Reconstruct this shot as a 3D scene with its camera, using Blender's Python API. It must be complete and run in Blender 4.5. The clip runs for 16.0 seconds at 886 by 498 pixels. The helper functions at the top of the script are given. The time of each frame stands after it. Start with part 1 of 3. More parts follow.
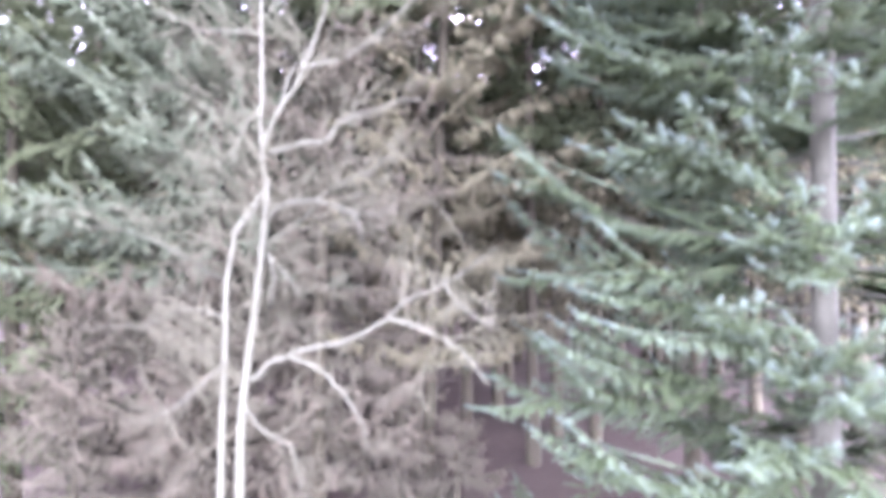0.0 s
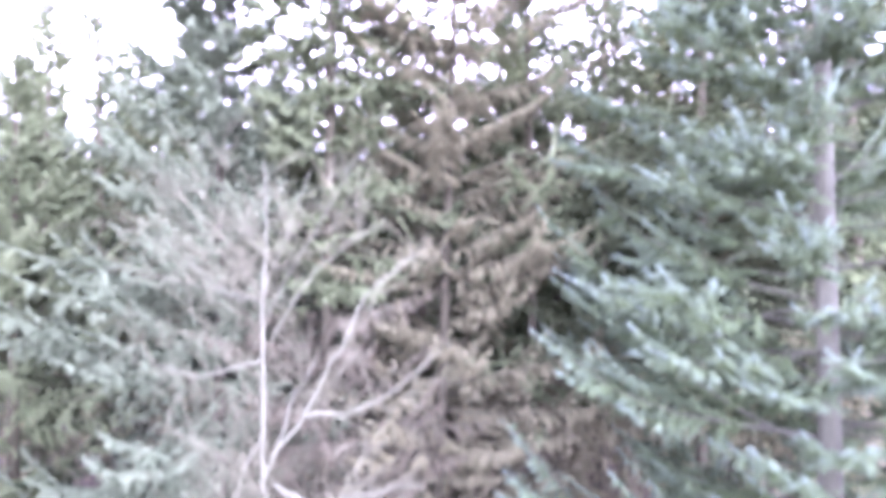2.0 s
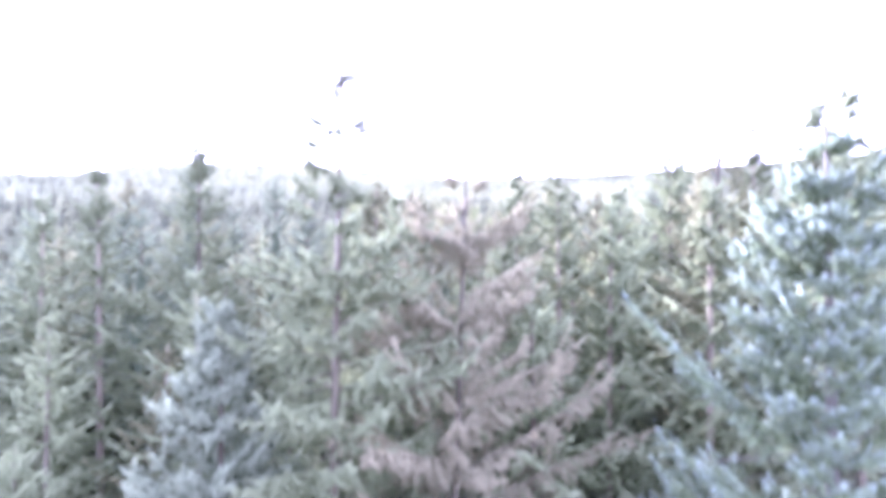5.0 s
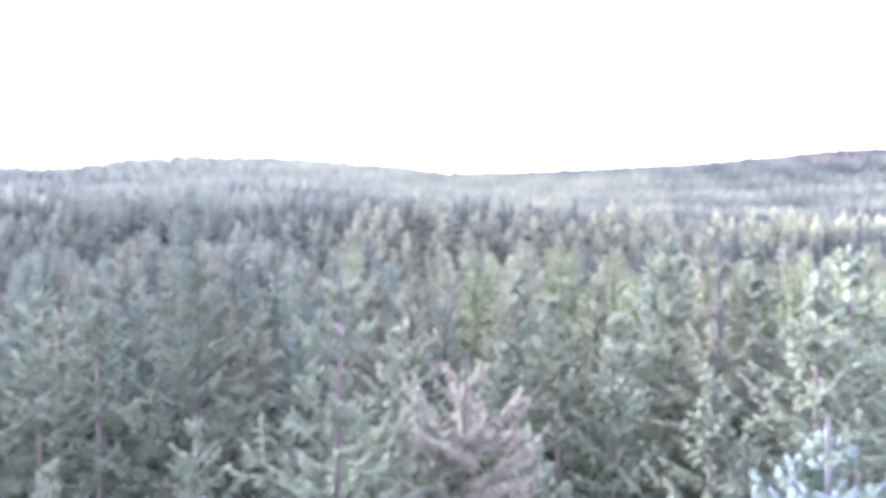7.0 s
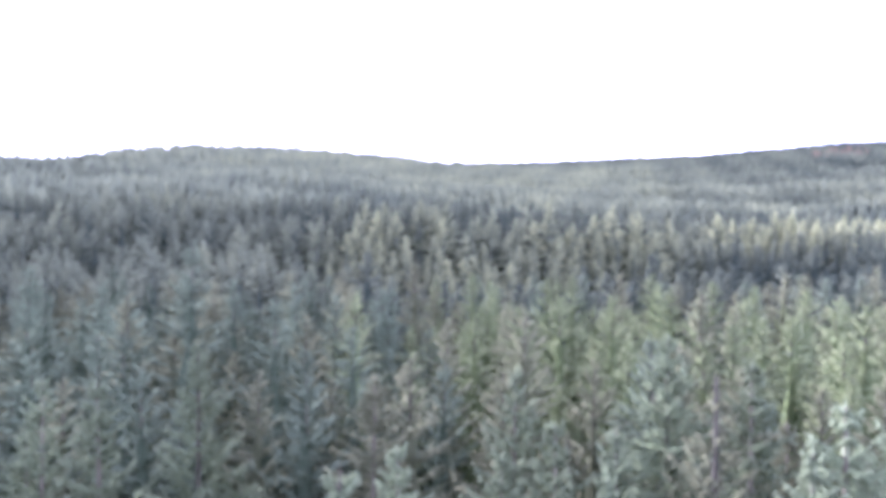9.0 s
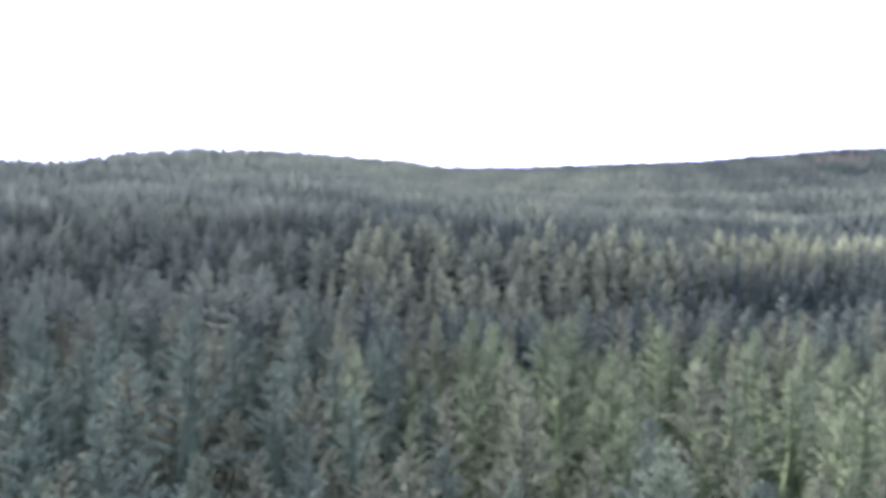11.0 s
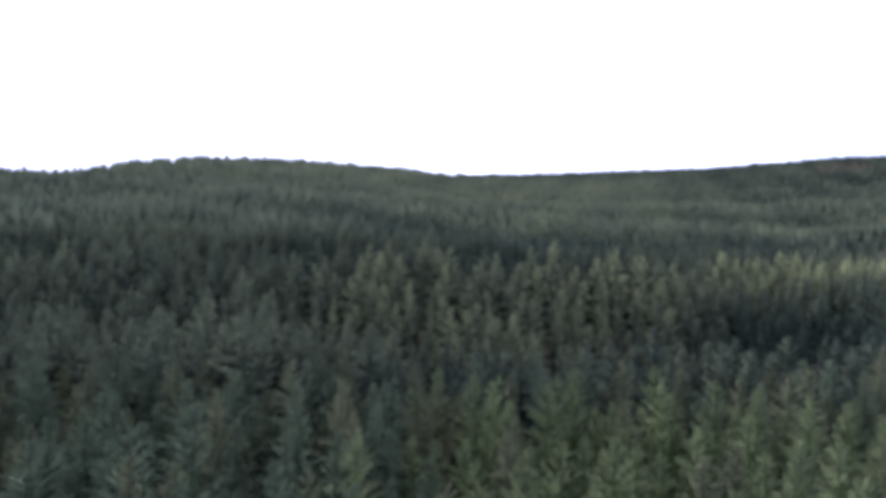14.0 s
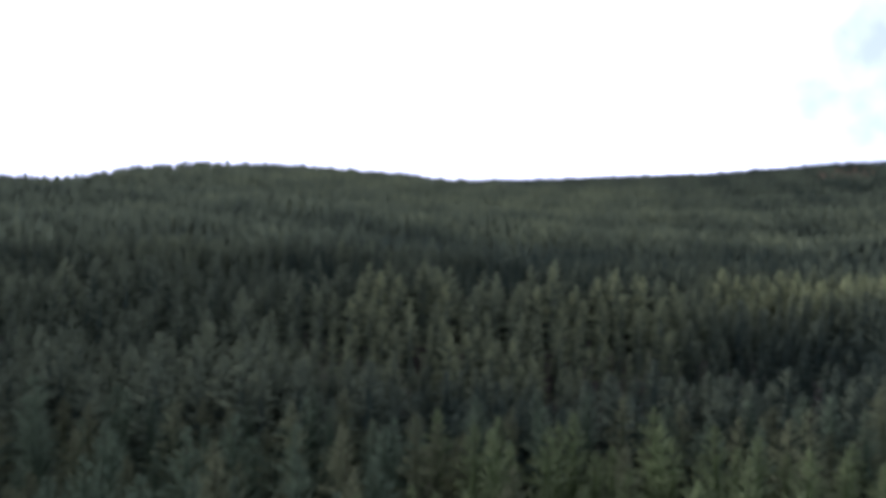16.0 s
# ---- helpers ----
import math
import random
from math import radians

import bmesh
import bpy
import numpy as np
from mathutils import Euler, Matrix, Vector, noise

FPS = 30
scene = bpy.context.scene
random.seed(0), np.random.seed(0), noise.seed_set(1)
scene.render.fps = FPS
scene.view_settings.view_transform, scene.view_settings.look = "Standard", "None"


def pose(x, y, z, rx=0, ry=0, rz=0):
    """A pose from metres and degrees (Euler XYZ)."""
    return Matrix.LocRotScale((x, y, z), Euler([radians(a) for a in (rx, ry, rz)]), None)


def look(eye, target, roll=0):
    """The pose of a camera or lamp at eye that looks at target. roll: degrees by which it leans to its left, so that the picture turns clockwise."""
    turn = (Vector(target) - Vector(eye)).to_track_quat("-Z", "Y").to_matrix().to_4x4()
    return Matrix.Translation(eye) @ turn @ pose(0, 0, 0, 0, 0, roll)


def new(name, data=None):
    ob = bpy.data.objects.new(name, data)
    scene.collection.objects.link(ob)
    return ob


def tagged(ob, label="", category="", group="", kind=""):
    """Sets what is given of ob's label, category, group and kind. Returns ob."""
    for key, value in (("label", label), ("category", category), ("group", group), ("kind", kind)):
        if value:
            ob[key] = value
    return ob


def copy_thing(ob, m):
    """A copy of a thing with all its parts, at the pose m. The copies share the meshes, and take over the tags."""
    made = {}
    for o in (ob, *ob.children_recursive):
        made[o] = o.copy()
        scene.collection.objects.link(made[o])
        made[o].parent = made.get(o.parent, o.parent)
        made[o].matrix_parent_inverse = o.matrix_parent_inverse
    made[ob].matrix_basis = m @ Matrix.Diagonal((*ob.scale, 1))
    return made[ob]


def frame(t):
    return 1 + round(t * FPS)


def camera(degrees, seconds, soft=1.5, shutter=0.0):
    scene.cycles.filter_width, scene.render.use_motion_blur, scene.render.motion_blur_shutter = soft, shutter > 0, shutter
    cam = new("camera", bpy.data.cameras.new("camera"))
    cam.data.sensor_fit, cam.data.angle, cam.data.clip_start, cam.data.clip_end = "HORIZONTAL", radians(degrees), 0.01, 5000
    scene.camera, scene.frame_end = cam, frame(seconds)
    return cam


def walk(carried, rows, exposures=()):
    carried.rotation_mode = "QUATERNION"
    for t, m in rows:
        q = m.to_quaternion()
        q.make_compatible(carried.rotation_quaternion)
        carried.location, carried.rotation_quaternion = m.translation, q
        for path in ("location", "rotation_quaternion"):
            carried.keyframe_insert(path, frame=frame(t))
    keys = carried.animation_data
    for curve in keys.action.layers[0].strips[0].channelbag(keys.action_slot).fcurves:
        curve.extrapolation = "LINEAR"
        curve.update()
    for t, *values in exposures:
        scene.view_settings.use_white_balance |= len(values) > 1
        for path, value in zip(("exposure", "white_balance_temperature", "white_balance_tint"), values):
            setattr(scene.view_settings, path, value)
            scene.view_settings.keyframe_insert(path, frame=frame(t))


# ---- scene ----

# ================= camera and its climb =================
cam = camera(80.0, 16.0, soft=5.5, shutter=0.8)
# seconds, height, pitch, yaw, roll
CLIMB = [
    (0.0, 5.00, 0.38, 0.00, -0.21), (0.5, 6.40, 0.65, 0.06, -0.25), (1.0, 7.86, 0.88, 0.09, -0.29),
    (1.5, 9.31, 1.02, 0.11, -0.34), (2.0, 10.84, 1.10, 0.14, -0.38), (2.5, 12.41, 1.14, 0.18, -0.38),
    (3.0, 14.04, 1.17, 0.24, -0.35), (3.5, 15.67, 1.20, 0.32, -0.33), (4.0, 17.38, 1.24, 0.37, -0.32),
    (4.5, 19.11, 1.24, 0.34, -0.30), (5.0, 20.80, 1.22, 0.30, -0.27), (5.2, 21.48, 1.20, 0.28, -0.26),
    (7.3, 26.40, -0.10, 0.22, -0.04), (7.5, 26.83, -0.40, 0.22, 0.00), (8.0, 28.08, -0.98, 0.23, 0.11),
    (8.5, 29.37, -1.04, 0.23, 0.24), (9.0, 30.59, -1.00, 0.23, 0.37), (9.5, 31.76, -0.95, 0.26, 0.50),
    (12.0, 37.26, -0.58, 0.41, 0.78), (12.5, 38.27, -0.49, 0.47, 0.81), (13.0, 39.33, -0.39, 0.52, 0.84),
    (13.5, 40.41, -0.31, 0.58, 0.86), (14.0, 41.51, -0.24, 0.64, 0.88), (14.5, 42.73, -0.15, 0.68, 0.89),
    (15.0, 44.07, -0.09, 0.70, 0.91), (15.5, 45.32, 0.00, 0.70, 0.94), (16.0, 46.47, 0.12, 0.69, 0.99),
]
EXPOSURES = [(0.0, 6.08, 5620, 52), (1.5, 6.08, 5500, 57), (3.5, 5.93, 5280, 63), (5.0, 5.4, 5120, 64), (7.5, 4.6, 5020, 60), (9.0, 4.05, 5020, 55), (12.0, 3.0, 4980, 44), (16.0, 1.55, 5250, 28)]
walk(cam, [(t, pose(0, 0, z, 90 + p, 0, w) @ pose(0, 0, 0, 0, 0, r)) for t, z, p, w, r in CLIMB], EXPOSURES)

# ================= sky and sun =================
SUN_AZ, SUN_EL = radians(-46.0), radians(18.0)      # azimuth from +y towards +x


def build_sky():
    world = bpy.data.worlds.new("sky")
    scene.world = world
    world.use_nodes = True
    nt = world.node_tree
    nt.nodes.clear()
    out = nt.nodes.new("ShaderNodeOutputWorld")
    bg = nt.nodes.new("ShaderNodeBackground")
    sky = nt.nodes.new("ShaderNodeTexSky")
    sky.sky_type, sky.sun_disc = "NISHITA", False
    sky.sun_elevation, sky.sun_rotation = SUN_EL, SUN_AZ
    sky.air_density, sky.dust_density, sky.ozone_density = 1.0, 3.0, 1.0
    coord = nt.nodes.new("ShaderNodeTexCoord")
    cloud = nt.nodes.new("ShaderNodeTexNoise")
    cloud.inputs["Scale"].default_value = 3.2
    cloud.inputs["Detail"].default_value = 7.0
    # thin bright cloud, thickest towards the sun and opposite it
    way = Vector((math.sin(SUN_AZ) * math.cos(SUN_EL), math.cos(SUN_AZ) * math.cos(SUN_EL), math.sin(SUN_EL)))
    near = nt.nodes.new("ShaderNodeVectorMath")
    near.operation = "DOT_PRODUCT"
    near.inputs[1].default_value = way
    both = nt.nodes.new("ShaderNodeMath")
    both.operation = "ABSOLUTE"
    cover = nt.nodes.new("ShaderNodeMath")
    cover.operation = "MULTIPLY_ADD"
    cover.inputs[1].default_value = 0.8
    ramp = nt.nodes.new("ShaderNodeValToRGB")
    ramp.color_ramp.elements[0].position = 0.58
    ramp.color_ramp.elements[0].color = (0.25, 0.25, 0.25, 1)
    ramp.color_ramp.elements[1].position = 0.8
    mix = nt.nodes.new("ShaderNodeMix")
    mix.data_type = "RGBA"
    # unseen cloud opposite the sun made brighter, as added fill on the trees
    lit = nt.nodes.new("ShaderNodeMapRange")
    lit.inputs["From Min"].default_value, lit.inputs["From Max"].default_value = 1.0, -1.0
    lit.inputs["To Min"].default_value, lit.inputs["To Max"].default_value = 5.0, 9.0
    cast = nt.nodes.new("ShaderNodeVectorMath")
    cast.operation = "SCALE"
    cast.inputs[0].default_value = (1.0, 1.01, 1.06)
    link = nt.links.new
    link(coord.outputs["Generated"], cloud.inputs["Vector"])
    link(coord.outputs["Generated"], near.inputs[0])
    link(near.outputs["Value"], both.inputs[0])
    link(near.outputs["Value"], lit.inputs["Value"])
    link(lit.outputs["Result"], cast.inputs["Scale"])
    link(cast.outputs["Vector"], mix.inputs["B"])
    link(both.outputs[0], cover.inputs[0])
    link(cloud.outputs["Fac"], cover.inputs[2])
    link(cover.outputs[0], ramp.inputs["Fac"])
    link(ramp.outputs["Color"], mix.inputs["Factor"])
    thin = nt.nodes.new("ShaderNodeVectorMath")
    thin.operation = "SCALE"
    thin.inputs["Scale"].default_value = 0.55
    link(sky.outputs["Color"], thin.inputs[0])
    link(thin.outputs["Vector"], mix.inputs["A"])
    link(mix.outputs["Result"], bg.inputs["Color"])
    bg.inputs["Strength"].default_value = 0.12
    link(bg.outputs["Background"], out.inputs["Surface"])
    lamp = bpy.data.lights.new("sun", "SUN")
    lamp.energy, lamp.angle, lamp.color = 3.4, radians(1.5), (1.0, 0.92, 0.8)
    sun = new("sun", lamp)
    sun.matrix_world = look(way * 900, (0, 0, 0))


build_sky()


# ================= materials =================
def material(name, tones, rough=0.6, scale=3.0, bump=0.0, clear=0.0, attr="", tips=None, vary=0.6, swing=0.38, stretch=(1, 1, 1)):
    """tones: two or three colours over a two-scale noise. clear: share of light let through. attr: 'tone' varies blade by blade.
    tips: colour of young growth."""
    m = bpy.data.materials.new(name)
    m.use_nodes = True
    nt = m.node_tree
    nodes, link = nt.nodes, nt.links.new
    bsdf, out = nodes["Principled BSDF"], nodes["Material Output"]
    bsdf.inputs["Roughness"].default_value = rough
    bsdf.inputs["Specular IOR Level"].default_value = 0.0 if clear else 0.15
    coord = nodes.new("ShaderNodeTexCoord")
    mapping = nodes.new("ShaderNodeMapping")
    mapping.inputs["Scale"].default_value = stretch
    link(coord.outputs["Object"], mapping.inputs["Vector"])
    wide, fine = nodes.new("ShaderNodeTexNoise"), nodes.new("ShaderNodeTexNoise")
    wide.inputs["Scale"].default_value, wide.inputs["Detail"].default_value = scale, 4
    fine.inputs["Scale"].default_value, fine.inputs["Detail"].default_value = scale * 9, 6
    for n in (wide, fine):
        link(mapping.outputs["Vector"], n.inputs["Vector"])
    add = nodes.new("ShaderNodeMath")
    add.operation = "MULTIPLY_ADD"
    link(wide.outputs["Fac"], add.inputs[0])
    add.inputs[1].default_value = 0.55
    half = nodes.new("ShaderNodeMath")
    half.operation = "MULTIPLY"
    link(fine.outputs["Fac"], half.inputs[0])
    half.inputs[1].default_value = 0.45
    link(half.outputs[0], add.inputs[2])
    driver = add.outputs[0]
    if attr:
        tone = nodes.new("ShaderNodeAttribute")
        tone.attribute_name = attr
        mixv = nodes.new("ShaderNodeMix")
        mixv.inputs["Factor"].default_value = swing
        link(driver, mixv.inputs["A"])
        link(tone.outputs["Fac"], mixv.inputs["B"])
        driver = mixv.outputs["Result"]
    ramp = nodes.new("ShaderNodeValToRGB")
    el = ramp.color_ramp.elements
    el[0].position, el[0].color = 0.5 - vary * 0.7, (*tones[0], 1)
    el[1].position, el[1].color = 0.5 + vary * 0.7, (*tones[-1], 1)
    if len(tones) == 3:
        mid = el.new(0.5)
        mid.color = (*tones[1], 1)
    link(driver, ramp.inputs["Fac"])
    color = ramp.outputs["Color"]
    if tips:
        age = nodes.new("ShaderNodeAttribute")
        age.attribute_name = "age"
        mixc = nodes.new("ShaderNodeMix")
        mixc.data_type = "RGBA"
        mixc.inputs["B"].default_value = (*tips, 1)
        link(age.outputs["Fac"], mixc.inputs["Factor"])
        link(color, mixc.inputs["A"])
        color = mixc.outputs["Result"]
    info = nodes.new("ShaderNodeObjectInfo")
    hue = nodes.new("ShaderNodeHueSaturation")
    span = nodes.new("ShaderNodeMapRange")
    span.inputs["To Min"].default_value, span.inputs["To Max"].default_value = 0.75, 1.25
    link(info.outputs["Random"], span.inputs["Value"])
    link(span.outputs["Result"], hue.inputs["Value"])
    link(color, hue.inputs["Color"])
    color = hue.outputs["Color"]
    link(color, bsdf.inputs["Base Color"])
    if bump:
        b = nodes.new("ShaderNodeBump")
        b.inputs["Strength"].default_value, b.inputs["Distance"].default_value = bump, 0.02
        link(fine.outputs["Fac"], b.inputs["Height"])
        link(b.outputs["Normal"], bsdf.inputs["Normal"])
    if clear:
        leaf, blend = nodes.new("ShaderNodeBsdfTranslucent"), nodes.new("ShaderNodeMixShader")
        link(color, leaf.inputs["Color"])
        blend.inputs["Fac"].default_value = clear
        link(bsdf.outputs["BSDF"], blend.inputs[1])
        link(leaf.outputs["BSDF"], blend.inputs[2])
        link(blend.outputs["Shader"], out.inputs["Surface"])
    return m


MAT = {
    "needles_blue": material("needles_blue", [(0.025, 0.040, 0.016), (0.047, 0.069, 0.027), (0.072, 0.099, 0.044)], 0.6, 1.2, clear=0.38, vary=0.85, attr="tone", tips=(0.115, 0.156, 0.136)),
    "needles_green": material("needles_green", [(0.029, 0.036, 0.016), (0.053, 0.061, 0.030), (0.082, 0.089, 0.043)], 0.65, 1.0, clear=0.35, attr="tone", swing=0.22, vary=0.95, tips=(0.104, 0.109, 0.055)),
    "needles_dark": material("needles_dark", [(0.034, 0.047, 0.022), (0.062, 0.082, 0.038), (0.094, 0.116, 0.054)], 0.65, 1.0, clear=0.35, attr="tone", swing=0.22, vary=0.95, tips=(0.108, 0.132, 0.074)),
    "needles_grey": material("needles_grey", [(0.043, 0.062, 0.034), (0.075, 0.100, 0.057), (0.108, 0.140, 0.083)], 0.65, 1.0, clear=0.38, vary=0.85, attr="tone", tips=(0.146, 0.184, 0.116)),
    "needles_brown": material("needles_brown", [(0.084, 0.087, 0.048), (0.143, 0.148, 0.083), (0.202, 0.210, 0.118)], 0.75, 1.0, clear=0.38, vary=0.85, attr="tone", tips=(0.164, 0.156, 0.092)),
    "needles_dead": material("needles_dead", [(0.043, 0.044, 0.029), (0.080, 0.081, 0.052), (0.122, 0.124, 0.077)], 0.8, 1.0, clear=0.3, vary=0.85, attr="tone", tips=(0.123, 0.104, 0.071)),
    "needles_russet": material("needles_russet", [(0.060, 0.042, 0.026), (0.100, 0.068, 0.042), (0.140, 0.096, 0.060)], 0.75, 0.1, clear=0.2, attr="tone", tips=(0.140, 0.098, 0.064)),
    # shaded and sunlit versions of the spruce needles, the difference is painted light
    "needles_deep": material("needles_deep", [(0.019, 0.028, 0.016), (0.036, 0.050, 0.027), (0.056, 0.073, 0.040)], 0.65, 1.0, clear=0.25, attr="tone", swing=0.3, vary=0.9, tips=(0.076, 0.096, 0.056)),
    "needles_lit": material("needles_lit", [(0.035, 0.049, 0.018), (0.060, 0.081, 0.030), (0.086, 0.108, 0.040)], 0.65, 1.0, clear=0.3, attr="tone", swing=0.3, vary=0.9, tips=(0.106, 0.119, 0.058)),
    # the tone ramp carries the painted lit and shaded bands
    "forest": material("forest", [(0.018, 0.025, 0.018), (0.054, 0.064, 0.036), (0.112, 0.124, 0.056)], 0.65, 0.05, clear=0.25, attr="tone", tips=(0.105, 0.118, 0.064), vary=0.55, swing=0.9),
    "bark_grey": material("bark_grey", [(0.016, 0.018, 0.011), (0.031, 0.034, 0.022), (0.053, 0.058, 0.039)], 0.85, 3.0, bump=0.6, stretch=(3, 3, 0.6)),
    "bark_brown": material("bark_brown", [(0.012, 0.012, 0.006), (0.021, 0.021, 0.011), (0.033, 0.033, 0.018)], 0.9, 2.0, bump=0.6, stretch=(3, 3, 0.7)),
    "bark_mossy": material("bark_mossy", [(0.022, 0.020, 0.013), (0.044, 0.042, 0.025), (0.058, 0.066, 0.030)], 0.9, 2.0, bump=0.6, stretch=(3, 3, 0.7)),
    "bark_pale": material("bark_pale", [(0.032, 0.036, 0.022), (0.056, 0.062, 0.039), (0.084, 0.092, 0.060)], 0.7, 5.0, bump=0.4, stretch=(2, 2, 0.8)),
    "twig": material("twig", [(0.034, 0.037, 0.021), (0.060, 0.064, 0.037)], 0.8, 2.0, attr="tone"),
    "floor": material("forest_floor", [(0.021, 0.017, 0.012), (0.041, 0.034, 0.024), (0.062, 0.051, 0.035)], 0.95, 0.6, bump=0.8),
}


# ================= mesh makers =================
def mesh_of(name, verts, tris, tone, age):
    me = bpy.data.meshes.new(name)
    me.vertices.add(len(verts))
    me.vertices.foreach_set("co", np.asarray(verts, np.float32).ravel())
    me.loops.add(3 * len(tris))
    me.loops.foreach_set("vertex_index", np.asarray(tris, np.int32).ravel())
    me.polygons.add(len(tris))
    me.polygons.foreach_set("loop_start", np.arange(0, 3 * len(tris), 3, dtype=np.int32))
    me.update(calc_edges=True)
    for key, values in (("tone", tone), ("age", age)):
        me.attributes.new(key, "FLOAT", "POINT").data.foreach_set("value", np.asarray(values, np.float32))
    return me


class Heap:
    """Triangles gathered for one mesh."""

    def __init__(self):
        self.v, self.t, self.tone, self.age, self.n = [], [], [], [], 0

    def put(self, v, t, tone, age):
        self.v.append(v), self.t.append(t + self.n), self.tone.append(tone), self.age.append(age)
        self.n += len(v)

    def arrays(self):
        return np.concatenate(self.v), np.concatenate(self.t), np.concatenate(self.tone), np.concatenate(self.age)

    def mesh(self, name, mat, smooth=False):
        me = mesh_of(name, *self.arrays())
        me.materials.append(MAT[mat])
        if smooth:
            me.polygons.foreach_set("use_smooth", np.ones(len(me.polygons), bool))
        return me


def unit(a):
    return a / np.maximum(np.linalg.norm(a, axis=-1, keepdims=True), 1e-9)


UP = np.array([0.0, 0.0, 1.0])


def tubes(heap, rng, lines, radii, sides=6):
    """Tapered round stems. lines: (n, k, 3) points; radii: (n, k)."""
    n, k, _ = lines.shape
    d = unit(np.gradient(lines, axis=1))
    ref = np.where(np.abs(d[:, :1, 2:3]) > 0.8, np.array([1.0, 0, 0]), UP)
    a = unit(np.cross(d, np.broadcast_to(ref, d.shape)))
    b = np.cross(d, a)
    ang = np.arange(sides) * 2 * np.pi / sides
    ring = a[:, :, None] * np.cos(ang)[:, None] + b[:, :, None] * np.sin(ang)[:, None]
    v = lines[:, :, None] + ring * radii[:, :, None, None]
    idx = np.arange(n * k * sides).reshape(n, k, sides)
    lo, hi = idx[:, :-1], idx[:, 1:]
    nlo, nhi = np.roll(lo, -1, 2), np.roll(hi, -1, 2)
    t = np.concatenate([np.stack([lo, nlo, nhi], -1).reshape(-1, 3), np.stack([lo, nhi, hi], -1).reshape(-1, 3)])
    heap.put(v.reshape(-1, 3), t, np.repeat(rng.random(n), k * sides), np.zeros(n * k * sides))


def limb_frame(rng, h, reach, low, gap, per, top_up, low_up, full=5.0, ragged=0.25, below=99.0, jit=6.0):
    """Branches of a spruce: origin, heading, length, slope."""
    z, at = [], h - 0.3
    while at > low:
        z.append(at)
        at -= gap * (0.5 + 0.5 * min((h - at) / 7.0, 1.2))
    z = np.repeat(np.array(z[::-1]), per)
    z = z + rng.uniform(-gap * 0.5, gap * 0.5, len(z))
    z = z[z < min(h - 0.1, below)]
    f = np.clip((h - z) / (h - low), 0.01, 1)
    az = np.arange(len(z)) * 2.39996 + rng.uniform(-0.5, 0.5, len(z))
    ln = reach * (1 - np.exp(-(h - z) / full)) * (1 - 0.2 * np.clip((f - 0.75) / 0.25, 0, 1)) * rng.uniform(1 - ragged * 1.4, 1 + ragged, len(z)) + 0.12
    slope = np.radians(top_up + (low_up - top_up) * f**0.6 + rng.normal(0, jit, len(z)))
    return z, az, ln, slope, f


def limb_at(org, head, ln, slope, s, droop, tip):
    """Point and way at s along each branch (s: same length as the branches)."""
    s1 = s[:, None]
    rise = np.tan(slope)[:, None] * s1 - droop[:, None] * s1**2 + tip[:, None] * s1**3
    p = org + ln[:, None] * (head * s1 + UP * rise)
    d = head + UP * (np.tan(slope)[:, None] - 2 * droop[:, None] * s1 + 3 * tip[:, None] * s1**2)
    return p, unit(d)


def shoots(heap, rng, base, vec, r, tone, age0, age1):
    """Needle-clad shoots: slim three-sided spikes from base along vec."""
    n = len(base)
    w = unit(vec)
    ref = np.where(np.abs(w[:, 2:3]) > 0.8, np.array([1.0, 0, 0]), UP)
    a = unit(np.cross(w, ref))
    b = np.cross(w, a)
    ph = rng.uniform(0, 2.1, n)
    ring = [base + (a * np.cos(ph + q)[:, None] + b * np.sin(ph + q)[:, None]) * r[:, None] for q in (0.0, 2.094, 4.189)]
    v = np.stack([*ring, base + vec], 1).reshape(-1, 3)
    t = (4 * np.arange(n)[:, None, None] + np.array([[0, 1, 3], [1, 2, 3], [2, 0, 3]])[None]).reshape(-1, 3)
    ages = np.stack([age0, age0, age0, age1], 1)
    heap.put(v, t, np.repeat(tone, 4), np.clip(ages, 0, 1).ravel())


